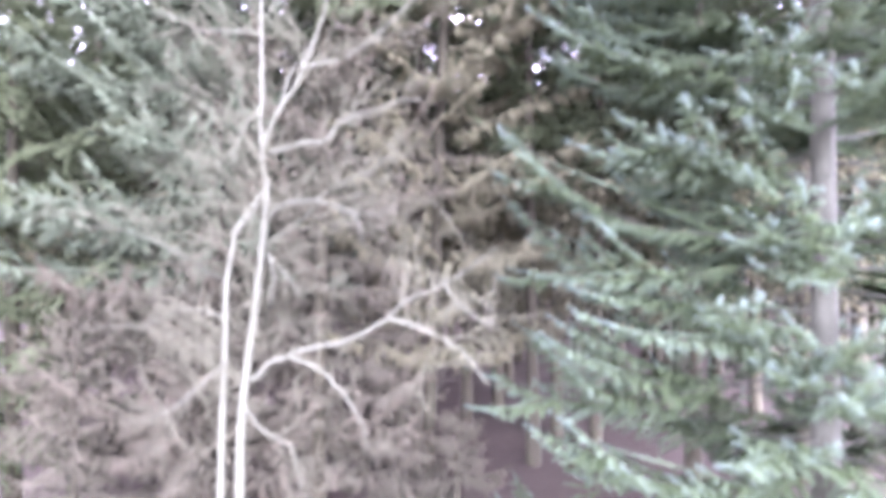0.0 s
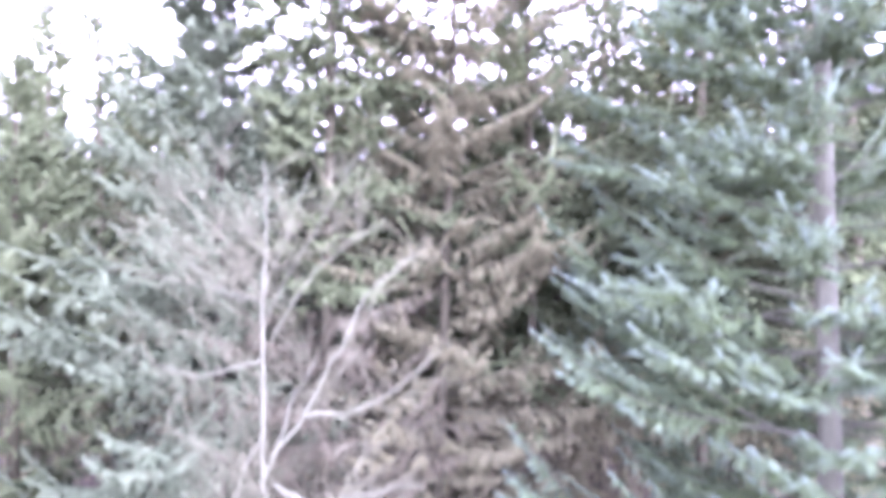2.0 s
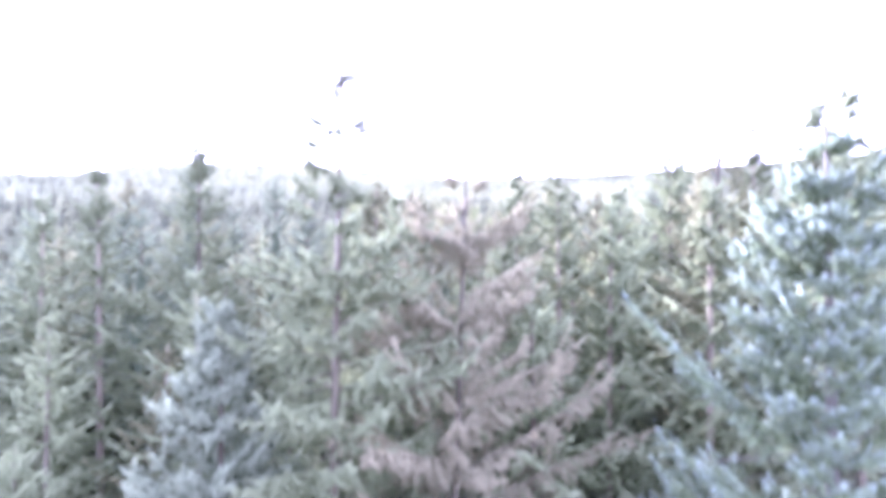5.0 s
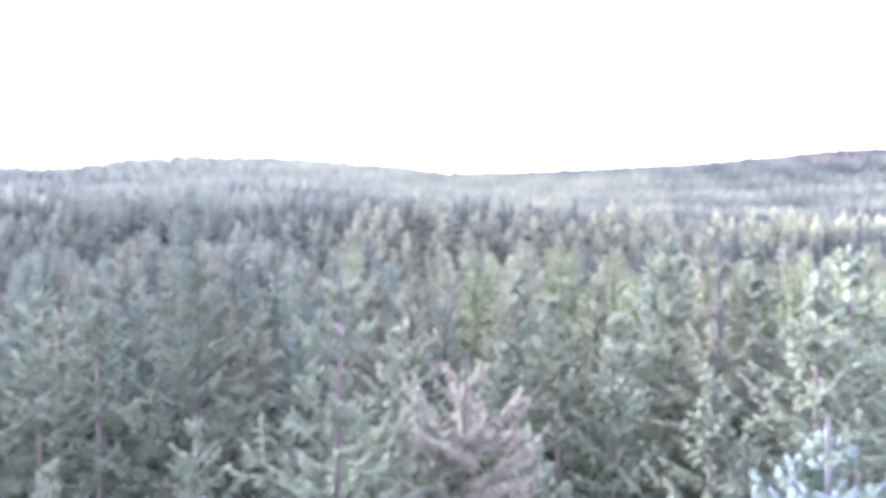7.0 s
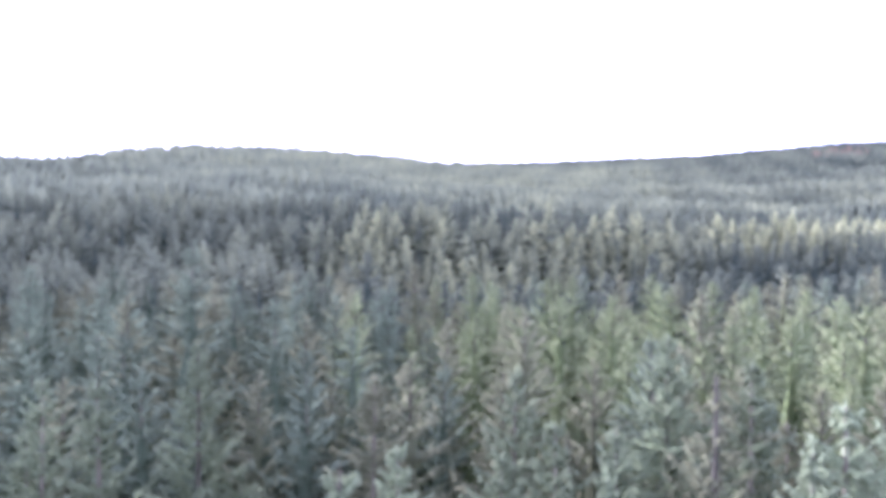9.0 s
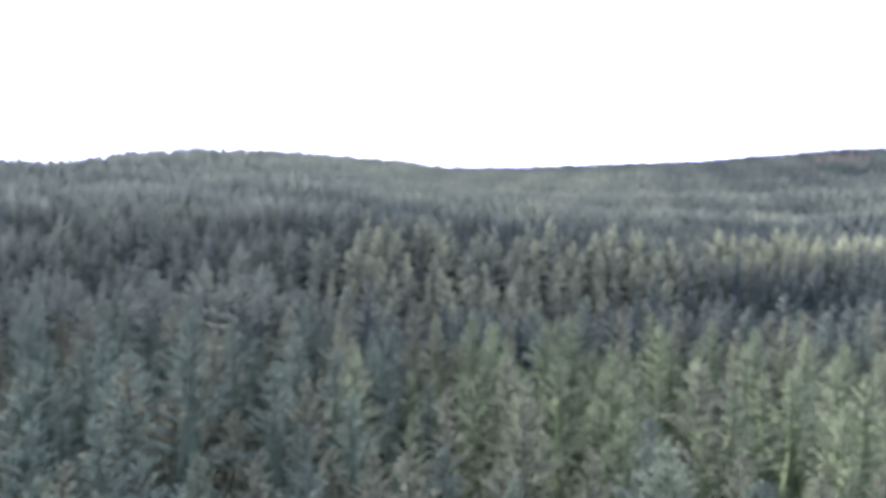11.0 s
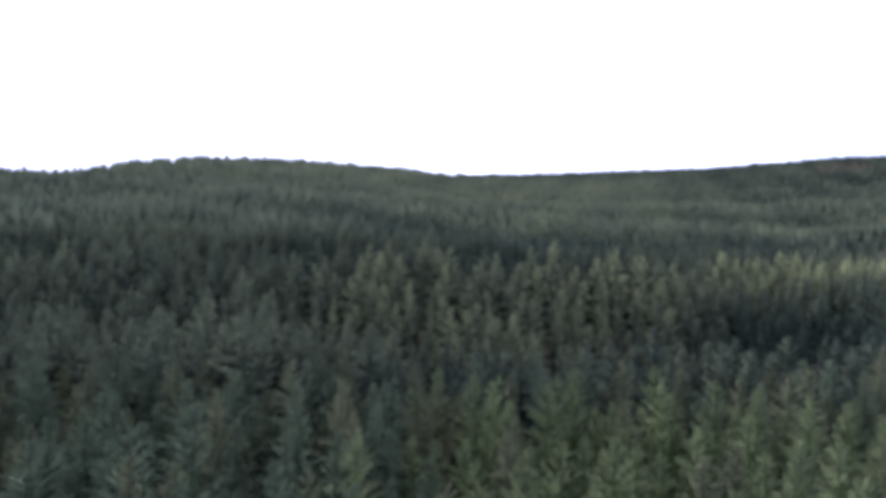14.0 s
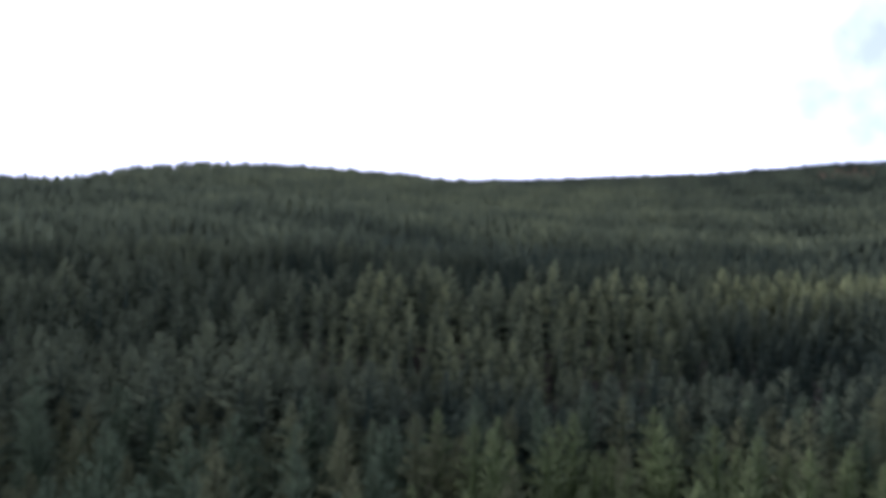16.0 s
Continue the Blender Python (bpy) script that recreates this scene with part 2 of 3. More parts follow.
def sprays(heap, rng, p, d, length, k, shoot, r, hang, age, sag, lift=0.22):
    """Side branches: a sagging needle-clad axis with k pairs of forward-swept shoots."""
    d = unit(d)
    n = len(p)
    s = np.linspace(0, 1, k + 1)
    spine = p[:, None] + d[:, None] * (length[:, None] * s)[..., None] - UP * (sag * length[:, None] * s**2)[..., None]
    way = unit(np.gradient(spine, axis=1))
    side = unit(np.cross(d, UP + rng.normal(0, 0.25, p.shape)))[:, None]
    tone = rng.random(n) * 0.7
    m = k // 2
    rr = np.full(n, r)
    shoots(heap, rng, spine[:, 0], (spine[:, m] - spine[:, 0]) * 1.3, rr, tone + 0.1, age * 0.1, age * 0.5)
    shoots(heap, rng, spine[:, m], spine[:, -1] - spine[:, m], rr * 1.1, tone + 0.15, age * 0.4, age * 1.1)
    shape = np.minimum(0.6 + 1.6 * s[:-1], 1.0) * (1.0 - 0.6 * s[:-1] ** 1.5)
    for sg in (-1.0, 1.0):
        ln = shoot[:, None] * shape * rng.uniform(0.6, 1.35, (n, k))
        at = spine[:, :-1] + (spine[:, 1:] - spine[:, :-1]) * rng.uniform(0, 0.9, (n, k))[..., None]
        up = rng.normal(0, lift, (n, k)) - hang * rng.uniform(0.3, 1.5, (n, k))
        vec = (way[:, :-1] * rng.uniform(0.55, 0.95, (n, k))[..., None] + side * (sg * 0.72) + UP * up[..., None]) * ln[..., None]
        tn = (tone[:, None] + rng.uniform(0, 0.3, (n, k))).ravel()
        ag = age[:, None] * (0.15 + 0.85 * s[:-1])[None] * rng.uniform(0.6, 1.2, (n, k))
        shoots(heap, rng, at.reshape(-1, 3), vec.reshape(-1, 3), np.full(n * k, r) * rng.uniform(0.7, 1.1, n * k), tn, (ag * 0.5).ravel(), (ag * 1.1).ravel())


def spruce(rng, h, reach, low, gap, per, side_gap, k=5, hang=0.35, top_up=45, low_up=-8, droop=0.45, tip=0.35, width=0.16,
           lat=0.36, lean_x=0.0, lean_y=0.0, full=5.0, ragged=0.25, young=1.0, limb_r=0.03, spread=0.3, plate=0.13, plate_k=14, below=99.0, shy=0.0, shy_az=0.0,
           rad=0.03, bare=0.06, cone=0.0, bald=0.0, jit=6.0, forks=0):
    """One spruce with its base at the origin: its sprays, and the lines and radii of its branches.
    side_gap: how close side sprays stand on a branch; rad: the half-width of a needled shoot."""
    leaf = Heap()
    z, az, ln, slope, f = limb_frame(rng, h, reach, low, gap, per, top_up, low_up, full, ragged, below, jit)
    if cone:
        ln = reach * np.clip((h - z) / cone, 0.03, 1) * rng.uniform(1 - ragged * 1.4, 1 + ragged, len(z)) + 0.12
    ln = ln * (1 - shy * np.clip(np.cos(az - shy_az), 0, 1))      # shorter boughs on one side
    if bald:
        keep = (z < h - bald) | (rng.random(len(z)) < 0.6 * (h - z) / bald)       # few boughs left near the top
        z, az, ln, slope, f = z[keep], az[keep], ln[keep], slope[keep], f[keep]
    ln = np.where(z > h - bald, 0.75 * ln, ln)
    base = np.where(z > h - bald, np.maximum(bare, 0.5), bare)
    head = np.stack([np.cos(az), np.sin(az), 0 * az], 1)
    org = np.stack([lean_x * z / h, lean_y * z / h, z], 1)
    dr = droop * f * rng.uniform(0.6, 1.3, len(z))
    tp = tip * rng.uniform(0.6, 1.4, len(z)) * np.clip(f * 1.5, 0.2, 1)
    ss = np.linspace(0, 0.96, 5)
    lines = np.stack([limb_at(org, head, ln, slope, np.full(len(z), s), dr, tp)[0] for s in ss], 1)
    radii = limb_r * np.clip(ln / reach, 0.25, 1)[:, None] * np.linspace(1, 0.2, 5)[None]
    if forks:
        b = np.repeat(np.arange(len(z)), forks)
        s = rng.uniform(0.3, 0.88, len(b))
        p, _ = limb_at(org[b], head[b], ln[b], slope[b], s, dr[b], tp[b])
        turn = az[b] + np.where(rng.random(len(b)) < 0.5, -1, 1) * np.radians(rng.uniform(22, 62, len(b)))
        org, head = np.concatenate([org, p]), np.concatenate([head, np.stack([np.cos(turn), np.sin(turn), 0 * turn], 1)])
        slope = np.concatenate([slope, np.radians(rng.uniform(-5, 32, len(b))) + 0.35 * np.maximum(slope[b], 0)])
        ln = np.concatenate([ln, np.maximum(ln[b] * rng.uniform(0.25, 0.46, len(b)) * (1.25 - 0.6 * s), 0.25)])
        dr, tp = np.concatenate([dr, np.full(len(b), 0.15)]), np.concatenate([tp, rng.uniform(0.15, 0.5, len(b))])
        z, base = np.concatenate([z, p[:, 2]]), np.concatenate([base, np.full(len(b), 0.04)])
    one = np.ones(len(z))
    if not bald:
        top = np.array([[lean_x, lean_y, h - 1.3 + 0.22 * i] for i in range(6)])
        aims = np.array([[0.16 * math.cos(2.4 * i), 0.16 * math.sin(2.4 * i), 0.3] for i in range(5)] + [[0.0, 0.0, 0.5]])
        shoots(leaf, rng, top, aims, np.full(6, rad * 1.3), np.full(6, 0.5), np.full(6, 0.4), np.full(6, 0.9))
        shoots(leaf, rng, top[:1], np.array([[0.0, 0.0, 1.5]]), np.full(1, rad * 1.8), np.full(1, 0.5), np.full(1, 0.3), np.full(1, 0.9))
    cnt = np.maximum((ln / side_gap).astype(int), 4)
    b = np.repeat(np.arange(len(z)), 2 * cnt)
    step = np.concatenate([np.arange(2 * c) // 2 for c in cnt]) + rng.uniform(0.1, 0.9, len(b))
    s = base[b] + (0.97 - base[b]) * step / cnt[b]
    sd = np.where(np.arange(len(b)) % 2 == 0, -1.0, 1.0)
    p, d = limb_at(org[b], head[b], ln[b], slope[b], s, dr[b], tp[b])
    across = unit(np.cross(d, UP)) * sd[:, None]
    turn = np.radians(rng.uniform(40, 78, len(b)))[:, None]
    ld = unit(d * np.cos(turn) + across * np.sin(turn) - UP * hang * rng.uniform(0.2, 1.1, len(b))[:, None] + UP * rng.normal(0, spread, len(b))[:, None])
    ll = np.minimum(0.16 + lat * ln[b] * (1.05 - s) * rng.uniform(0.6, 1.2, len(b)), 1.3)
    out = np.clip(0.2 + 0.8 * s, 0, 1) ** 1.3 * young * rng.uniform(0.5, 1.0, len(b))
    e, ed = limb_at(org, head, ln, slope, 0.8 * one, dr, tp)
    inner, _ = limb_at(org, head, ln, slope, base, dr, tp)
    aim, _ = limb_at(org, head, ln, slope, 0.9 * one, dr, tp)
    sprays(leaf, rng, p, ld, ll, k, np.minimum(width, ll * 0.6), rad, hang * 0.6, out, 0.12 + hang * 0.25)
    sprays(leaf, rng, inner, aim - inner, np.linalg.norm(aim - inner, axis=1), plate_k, np.minimum(plate * ln, 0.35), rad * 1.1, hang, 0.45 * young * one, 0.0)
    sprays(leaf, rng, e, ed, 0.28 * ln + 0.12, k + 1, np.minimum(width * 1.1, 0.1 * ln + 0.06), rad, hang * 0.2, young * one, -0.08)
    return leaf, lines, radii


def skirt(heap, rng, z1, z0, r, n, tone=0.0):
    """Hanging inner boughs round the stem, from z1 at the stem down to z0 at radius r; the dark tone paints inner
    shade.
    """
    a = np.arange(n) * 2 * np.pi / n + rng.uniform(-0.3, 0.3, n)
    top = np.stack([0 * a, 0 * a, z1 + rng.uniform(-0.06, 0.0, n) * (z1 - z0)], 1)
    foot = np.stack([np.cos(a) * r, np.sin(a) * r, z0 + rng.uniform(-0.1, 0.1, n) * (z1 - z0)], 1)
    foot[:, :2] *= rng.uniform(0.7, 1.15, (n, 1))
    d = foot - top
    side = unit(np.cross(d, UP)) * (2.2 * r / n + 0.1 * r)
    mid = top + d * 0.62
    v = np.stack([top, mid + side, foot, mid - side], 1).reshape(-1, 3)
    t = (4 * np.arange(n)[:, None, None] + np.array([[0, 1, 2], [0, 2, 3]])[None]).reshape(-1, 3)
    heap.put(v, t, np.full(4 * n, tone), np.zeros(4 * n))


def trunk_heap(rng, h, r, tip_r=0.012, lean_x=0.0, lean_y=0.0, bend=0.0, sides=10, rings=16, flare=1.35):
    heap = Heap()
    z = np.linspace(0, 1, rings) ** 0.9 * h
    line = np.stack([lean_x * z / h + bend * np.sin(z), lean_y * z / h, z], 1)[None]
    rad = r * (1 - z / h) ** 0.8 + tip_r
    rad = rad * (1 + (flare - 1) * np.exp(-z / 0.5))
    tubes(heap, rng, line, rad[None], sides)
    return heap


def dead_sticks(rng, n, z0, z1, h, r, long, lean_x=0.0, lean_y=0.0):
    """Lines and radii of bare broken side branches on a trunk."""
    z = rng.uniform(z0, z1, n)
    az = rng.uniform(0, 2 * np.pi, n)
    head = np.stack([np.cos(az), np.sin(az), 0 * az], 1)
    ln = long * rng.uniform(0.3, 1.0, n)
    org = np.stack([lean_x * z / h, lean_y * z / h, z], 1)
    ss = np.linspace(0, 1, 5)
    up = rng.uniform(-0.35, 0.25, n)
    line = np.stack([org + head * (ln * s)[:, None] + UP * (ln * (up * s - 0.12 * s * s))[:, None] for s in ss], 1)
    line += rng.normal(0, 0.02, line.shape)
    return line, (r * rng.uniform(0.5, 1.1, n))[:, None] * np.linspace(1, 0.25, 5)[None]


def stem_pieces(name, rng, lines, radii, mat, sides=5):
    """Each stem as a piece of its own."""
    out = []
    for line, rad in zip(lines, radii):
        heap = Heap()
        tubes(heap, rng, line[None], rad[None], sides)
        out.append((name, heap.mesh(name, mat, True), ""))
    return out


def part(name, me, parent, label=""):
    ob = new(name, me)
    ob.parent = parent
    return tagged(ob, label)


DRY = "dry brown hanging twigs of the shaded lower branches"


def tree_thing(name, at, pieces, label, category, group=""):
    root = new(name)
    root.matrix_world = pose(*at)
    for piece, me, text in pieces:
        ob = part(piece, me, root, text)
        if text == DRY:
            tagged(ob, DRY, kind="stuff")
    return tagged(root, label, category, group)


# ================= lie of the land =================
GROUND = -1.3
RIDGE_U = (-1.1, -0.84, -0.76, -0.62, -0.50, -0.40, -0.30, -0.20, -0.09, 0.0, 0.12, 0.23, 0.34, 0.45, 0.55, 0.66, 0.73, 0.84, 1.1)
RIDGE_E = (0.121, 0.122, 0.118, 0.143, 0.154, 0.1565, 0.154, 0.1485, 0.142, 0.132, 0.136, 0.140, 0.147, 0.151, 0.1595, 0.170, 0.1765, 0.1815, 0.18)
RIDGE_D = (430, 440, 450, 540, 610, 660, 710, 760, 820, 900, 1010, 1050, 1070, 1080, 1080, 1080, 1080, 1080, 1080)
TREE_TOP = 25.0


K = 1.27           # stretch of the valley plan


def land(x, y):
    """Ground height: a flat valley floor, a rise to a shelf, then the hills."""
    x, y = np.asarray(x, float) / K, np.asarray(y, float) / K
    yy = np.maximum(y, 1.0)
    u = np.clip(x / yy, -1.1, 1.1)
    far = np.interp(u, RIDGE_U, RIDGE_D)
    crest = 41.5 + np.interp(u, RIDGE_U, RIDGE_E) * far - 23.0
    left = 1 / (1 + np.exp((u - 0.12) * 9))
    shelf = 9.0 + 7.0 * left
    step = lambda a, b: np.clip((yy - a) / (b - a), 0, 1) ** 2 * (3 - 2 * np.clip((yy - a) / (b - a), 0, 1))
    g = GROUND + (6.0 - GROUND + 1.5 * left) * step(98 - 10 * u + 7 * np.sin(x * 0.06 + 1), 132) + (shelf - 6.0) * step(150, 182)
    s = np.clip((yy - 182) / (far - 182), 0, 1)
    g = g + (crest - shelf) * (0.35 * s + 0.65 * s**1.7) + (5.0 * np.sin(yy / 27 + 2.5 * u) + 4.0 * np.sin(yy / 61 - 3.1 * u + 1.0)) * np.clip(s * 6, 0, 1) * (1 - s)
    past = np.clip((yy - far) / 300, 0, 3)
    g = g - past**1.5 * 30
    g = g + 0.35 * np.sin(x * 0.21 + 1.0) * np.sin(yy * 0.17) * np.clip(yy / 30, 0.2, 1)
    return np.where(y < 1.0, GROUND, K * g + (1 - K) * GROUND)


def build_ground():
    ys = np.concatenate([[-3000, -800, -200, -60, -20, -5], np.arange(0, 80, 2.5), np.arange(80, 280, 6.0), np.arange(280, 1900, 30.0), [2000, 2400, 3200]])
    us = np.linspace(-1, 1, 90)
    rows = []
    for y in ys:
        half = max(60.0, 1.25 * abs(y))
        rows.append(np.stack([us * half, np.full(90, y), np.zeros(90)], 1))
    v = np.stack(rows)
    v[..., 2] = land(v[..., 0], v[..., 1])
    n, k, _ = v.shape
    idx = np.arange(n * k).reshape(n, k)
    a, b, c, d = idx[:-1, :-1], idx[:-1, 1:], idx[1:, 1:], idx[1:, :-1]
    t = np.concatenate([np.stack([a, b, c], -1).reshape(-1, 3), np.stack([a, c, d], -1).reshape(-1, 3)])
    me = mesh_of("ground", v.reshape(-1, 3), t, np.zeros(n * k), np.zeros(n * k))
    me.materials.append(MAT["floor"])
    me.polygons.foreach_set("use_smooth", np.ones(len(me.polygons), bool))
    tagged(new("ground", me), "forest floor of reddish brown fallen needles", "ground", kind="structure")


build_ground()


# ================= the bare pale tree =================
def curve(points, k, rng, wob=0.0):
    """Smooth line of k points through the given ones."""
    pts = np.array(points, float)
    t = np.linspace(0, len(pts) - 1, k)
    i = np.clip(t.astype(int), 0, len(pts) - 2)
    f = (t - i)[:, None]
    p0, p1, p2, p3 = pts[np.maximum(i - 1, 0)], pts[i], pts[i + 1], pts[np.minimum(i + 2, len(pts) - 1)]
    line = 0.5 * (2 * p1 + (p2 - p0) * f + (2 * p0 - 5 * p1 + 4 * p2 - p3) * f**2 + (3 * p1 - p0 - 3 * p2 + p3) * f**3)
    return line + rng.normal(0, wob, line.shape)


def build_bare_tree():
    rng = np.random.default_rng(5)
    root = new("bare_tree")
    bx, by = -3.85, 9.7
    root.matrix_world = pose(bx, by, GROUND)
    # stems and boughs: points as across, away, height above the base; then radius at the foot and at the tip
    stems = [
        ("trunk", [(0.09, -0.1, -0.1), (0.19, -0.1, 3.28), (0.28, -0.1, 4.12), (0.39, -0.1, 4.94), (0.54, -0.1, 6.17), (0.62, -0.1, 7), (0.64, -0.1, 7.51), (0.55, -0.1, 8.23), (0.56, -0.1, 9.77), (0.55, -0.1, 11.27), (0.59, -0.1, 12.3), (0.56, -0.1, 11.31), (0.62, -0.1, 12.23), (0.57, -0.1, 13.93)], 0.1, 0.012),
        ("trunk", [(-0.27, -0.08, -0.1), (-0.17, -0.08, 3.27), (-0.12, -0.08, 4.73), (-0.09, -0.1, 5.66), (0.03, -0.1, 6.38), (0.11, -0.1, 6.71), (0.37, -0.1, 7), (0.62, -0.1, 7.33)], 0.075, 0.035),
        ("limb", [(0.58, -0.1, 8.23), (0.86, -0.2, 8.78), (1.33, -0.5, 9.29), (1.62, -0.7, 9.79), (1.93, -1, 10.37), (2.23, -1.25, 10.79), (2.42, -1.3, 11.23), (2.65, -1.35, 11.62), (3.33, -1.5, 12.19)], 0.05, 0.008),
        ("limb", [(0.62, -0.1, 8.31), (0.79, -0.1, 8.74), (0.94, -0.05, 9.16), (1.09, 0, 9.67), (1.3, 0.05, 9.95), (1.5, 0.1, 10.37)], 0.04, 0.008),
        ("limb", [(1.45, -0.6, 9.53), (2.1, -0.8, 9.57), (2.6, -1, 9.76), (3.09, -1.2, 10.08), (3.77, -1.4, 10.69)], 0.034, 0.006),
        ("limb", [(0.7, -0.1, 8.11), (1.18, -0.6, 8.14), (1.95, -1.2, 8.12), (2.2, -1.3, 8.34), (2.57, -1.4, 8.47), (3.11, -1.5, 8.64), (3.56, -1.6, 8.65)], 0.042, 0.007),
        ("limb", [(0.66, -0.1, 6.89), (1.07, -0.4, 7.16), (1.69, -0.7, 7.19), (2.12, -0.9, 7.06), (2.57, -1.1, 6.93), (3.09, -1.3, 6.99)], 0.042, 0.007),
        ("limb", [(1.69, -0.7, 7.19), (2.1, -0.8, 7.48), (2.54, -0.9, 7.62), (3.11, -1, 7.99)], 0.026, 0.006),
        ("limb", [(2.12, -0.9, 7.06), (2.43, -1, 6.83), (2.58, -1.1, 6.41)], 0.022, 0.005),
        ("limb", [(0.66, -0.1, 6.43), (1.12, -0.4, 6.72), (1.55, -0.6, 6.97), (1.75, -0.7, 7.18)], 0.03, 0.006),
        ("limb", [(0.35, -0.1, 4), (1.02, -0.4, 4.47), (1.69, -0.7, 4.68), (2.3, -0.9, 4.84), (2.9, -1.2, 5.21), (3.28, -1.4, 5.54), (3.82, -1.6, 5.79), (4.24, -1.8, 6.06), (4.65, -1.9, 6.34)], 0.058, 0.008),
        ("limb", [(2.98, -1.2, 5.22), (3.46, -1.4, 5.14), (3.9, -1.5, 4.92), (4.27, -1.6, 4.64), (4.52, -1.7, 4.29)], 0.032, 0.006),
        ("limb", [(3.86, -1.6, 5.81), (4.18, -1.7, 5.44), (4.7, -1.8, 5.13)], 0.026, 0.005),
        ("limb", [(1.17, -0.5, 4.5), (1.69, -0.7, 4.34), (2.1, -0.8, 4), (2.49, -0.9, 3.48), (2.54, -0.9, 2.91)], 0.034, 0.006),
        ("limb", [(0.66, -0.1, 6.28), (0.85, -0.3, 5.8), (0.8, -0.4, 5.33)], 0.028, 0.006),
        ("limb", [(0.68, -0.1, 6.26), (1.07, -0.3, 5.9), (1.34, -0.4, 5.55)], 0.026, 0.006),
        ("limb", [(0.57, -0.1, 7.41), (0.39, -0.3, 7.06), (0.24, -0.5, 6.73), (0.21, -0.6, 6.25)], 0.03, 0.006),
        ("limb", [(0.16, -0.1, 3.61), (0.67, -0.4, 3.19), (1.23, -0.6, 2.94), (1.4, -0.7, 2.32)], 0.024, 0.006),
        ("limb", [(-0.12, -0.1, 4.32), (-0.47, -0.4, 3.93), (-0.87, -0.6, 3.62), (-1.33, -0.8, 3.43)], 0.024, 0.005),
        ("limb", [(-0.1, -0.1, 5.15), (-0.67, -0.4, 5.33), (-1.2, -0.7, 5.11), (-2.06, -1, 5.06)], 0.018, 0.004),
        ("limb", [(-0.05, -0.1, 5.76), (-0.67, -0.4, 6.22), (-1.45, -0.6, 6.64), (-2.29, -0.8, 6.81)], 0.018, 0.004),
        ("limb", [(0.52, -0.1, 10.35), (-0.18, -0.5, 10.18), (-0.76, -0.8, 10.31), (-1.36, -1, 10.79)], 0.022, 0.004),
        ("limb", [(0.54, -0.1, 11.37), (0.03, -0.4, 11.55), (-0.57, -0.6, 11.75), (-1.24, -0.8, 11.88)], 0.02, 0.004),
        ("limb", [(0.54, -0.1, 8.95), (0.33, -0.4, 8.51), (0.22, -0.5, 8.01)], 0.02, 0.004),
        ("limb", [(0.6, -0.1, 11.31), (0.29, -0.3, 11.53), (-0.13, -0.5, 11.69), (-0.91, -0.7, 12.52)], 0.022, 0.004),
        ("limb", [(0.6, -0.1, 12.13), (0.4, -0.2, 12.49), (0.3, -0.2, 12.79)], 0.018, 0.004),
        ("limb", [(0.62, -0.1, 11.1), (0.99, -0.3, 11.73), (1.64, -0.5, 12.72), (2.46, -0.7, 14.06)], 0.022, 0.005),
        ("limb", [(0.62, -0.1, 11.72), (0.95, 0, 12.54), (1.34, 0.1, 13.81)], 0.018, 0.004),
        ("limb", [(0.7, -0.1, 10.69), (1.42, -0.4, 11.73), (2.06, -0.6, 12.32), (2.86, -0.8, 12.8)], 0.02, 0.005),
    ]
    lines = []
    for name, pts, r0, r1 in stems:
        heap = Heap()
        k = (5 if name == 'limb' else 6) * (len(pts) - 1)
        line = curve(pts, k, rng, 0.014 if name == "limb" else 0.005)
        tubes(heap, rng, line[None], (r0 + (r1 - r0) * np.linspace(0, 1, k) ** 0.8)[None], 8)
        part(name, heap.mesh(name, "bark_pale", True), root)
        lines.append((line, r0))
    # side twigs in two generations
    heap = Heap()
    start, way, size = [], [], []
    for n, (line, r0) in enumerate(lines):
        m = 92 if n == 0 else (22 if n == 1 else 8)
        lo = 0.12 if n < 2 else 0.15
        s = rng.uniform(lo, 0.99, m)
        i = (s * (len(line) - 2)).astype(int)
        d = unit(line[i + 1] - line[i])
        start.append(line[i])
        az = rng.uniform(0, 2 * np.pi, m) if n > 1 else np.where(rng.random(m) < 0.6, rng.normal(np.pi, 0.55, m), rng.uniform(0, 2 * np.pi, m))     # most of them on the light side
        around = np.stack([np.cos(az), np.sin(az) * 0.7, rng.uniform(-0.15, 0.75, m)], 1)
        way.append(unit(d * rng.uniform(0.2, 0.9, m)[:, None] + around * 0.9))
        size.append(rng.uniform(0.7, 2.7 if n < 2 else 1.5, m))
    for gen in range(3):
        p, d, ln = np.concatenate(start), np.concatenate(way), np.concatenate(size)
        ss = np.linspace(0, 1, 6)
        kink = rng.normal(0, 0.24, (len(p), 3))
        droop = 0.12 if gen == 0 else 0.0
        line = np.stack([p + d * (ln * s)[:, None] + kink * (ln * s * (1 - s) * 3)[:, None] + UP * (droop * ln * s * s)[:, None] for s in ss], 1)
        line[:, 1:] += rng.normal(0, 0.02, line[:, 1:].shape)
        tubes(heap, rng, line, np.full((len(p), 1), (0.009, 0.006, 0.0035)[gen]) * np.linspace(1, 0.35, 6)[None], 4 if gen == 0 else 3)
        m = (3, 2, 0)[gen]
        if m:
            b = np.repeat(np.arange(len(p)), m)
            j = rng.integers(1, 5, len(b))
            start, dd = [line[b, j]], unit(line[b, j + 1] - line[b, j])
            way = [unit(dd + rng.normal(0, 0.55, dd.shape))]
            size = [ln[b] * rng.uniform(0.3, 0.7, len(b))]
    twigs = part("twigs", heap.mesh("twigs", "twig"), root)
    tagged(twigs, "fine bare grey twigs", kind="stuff")
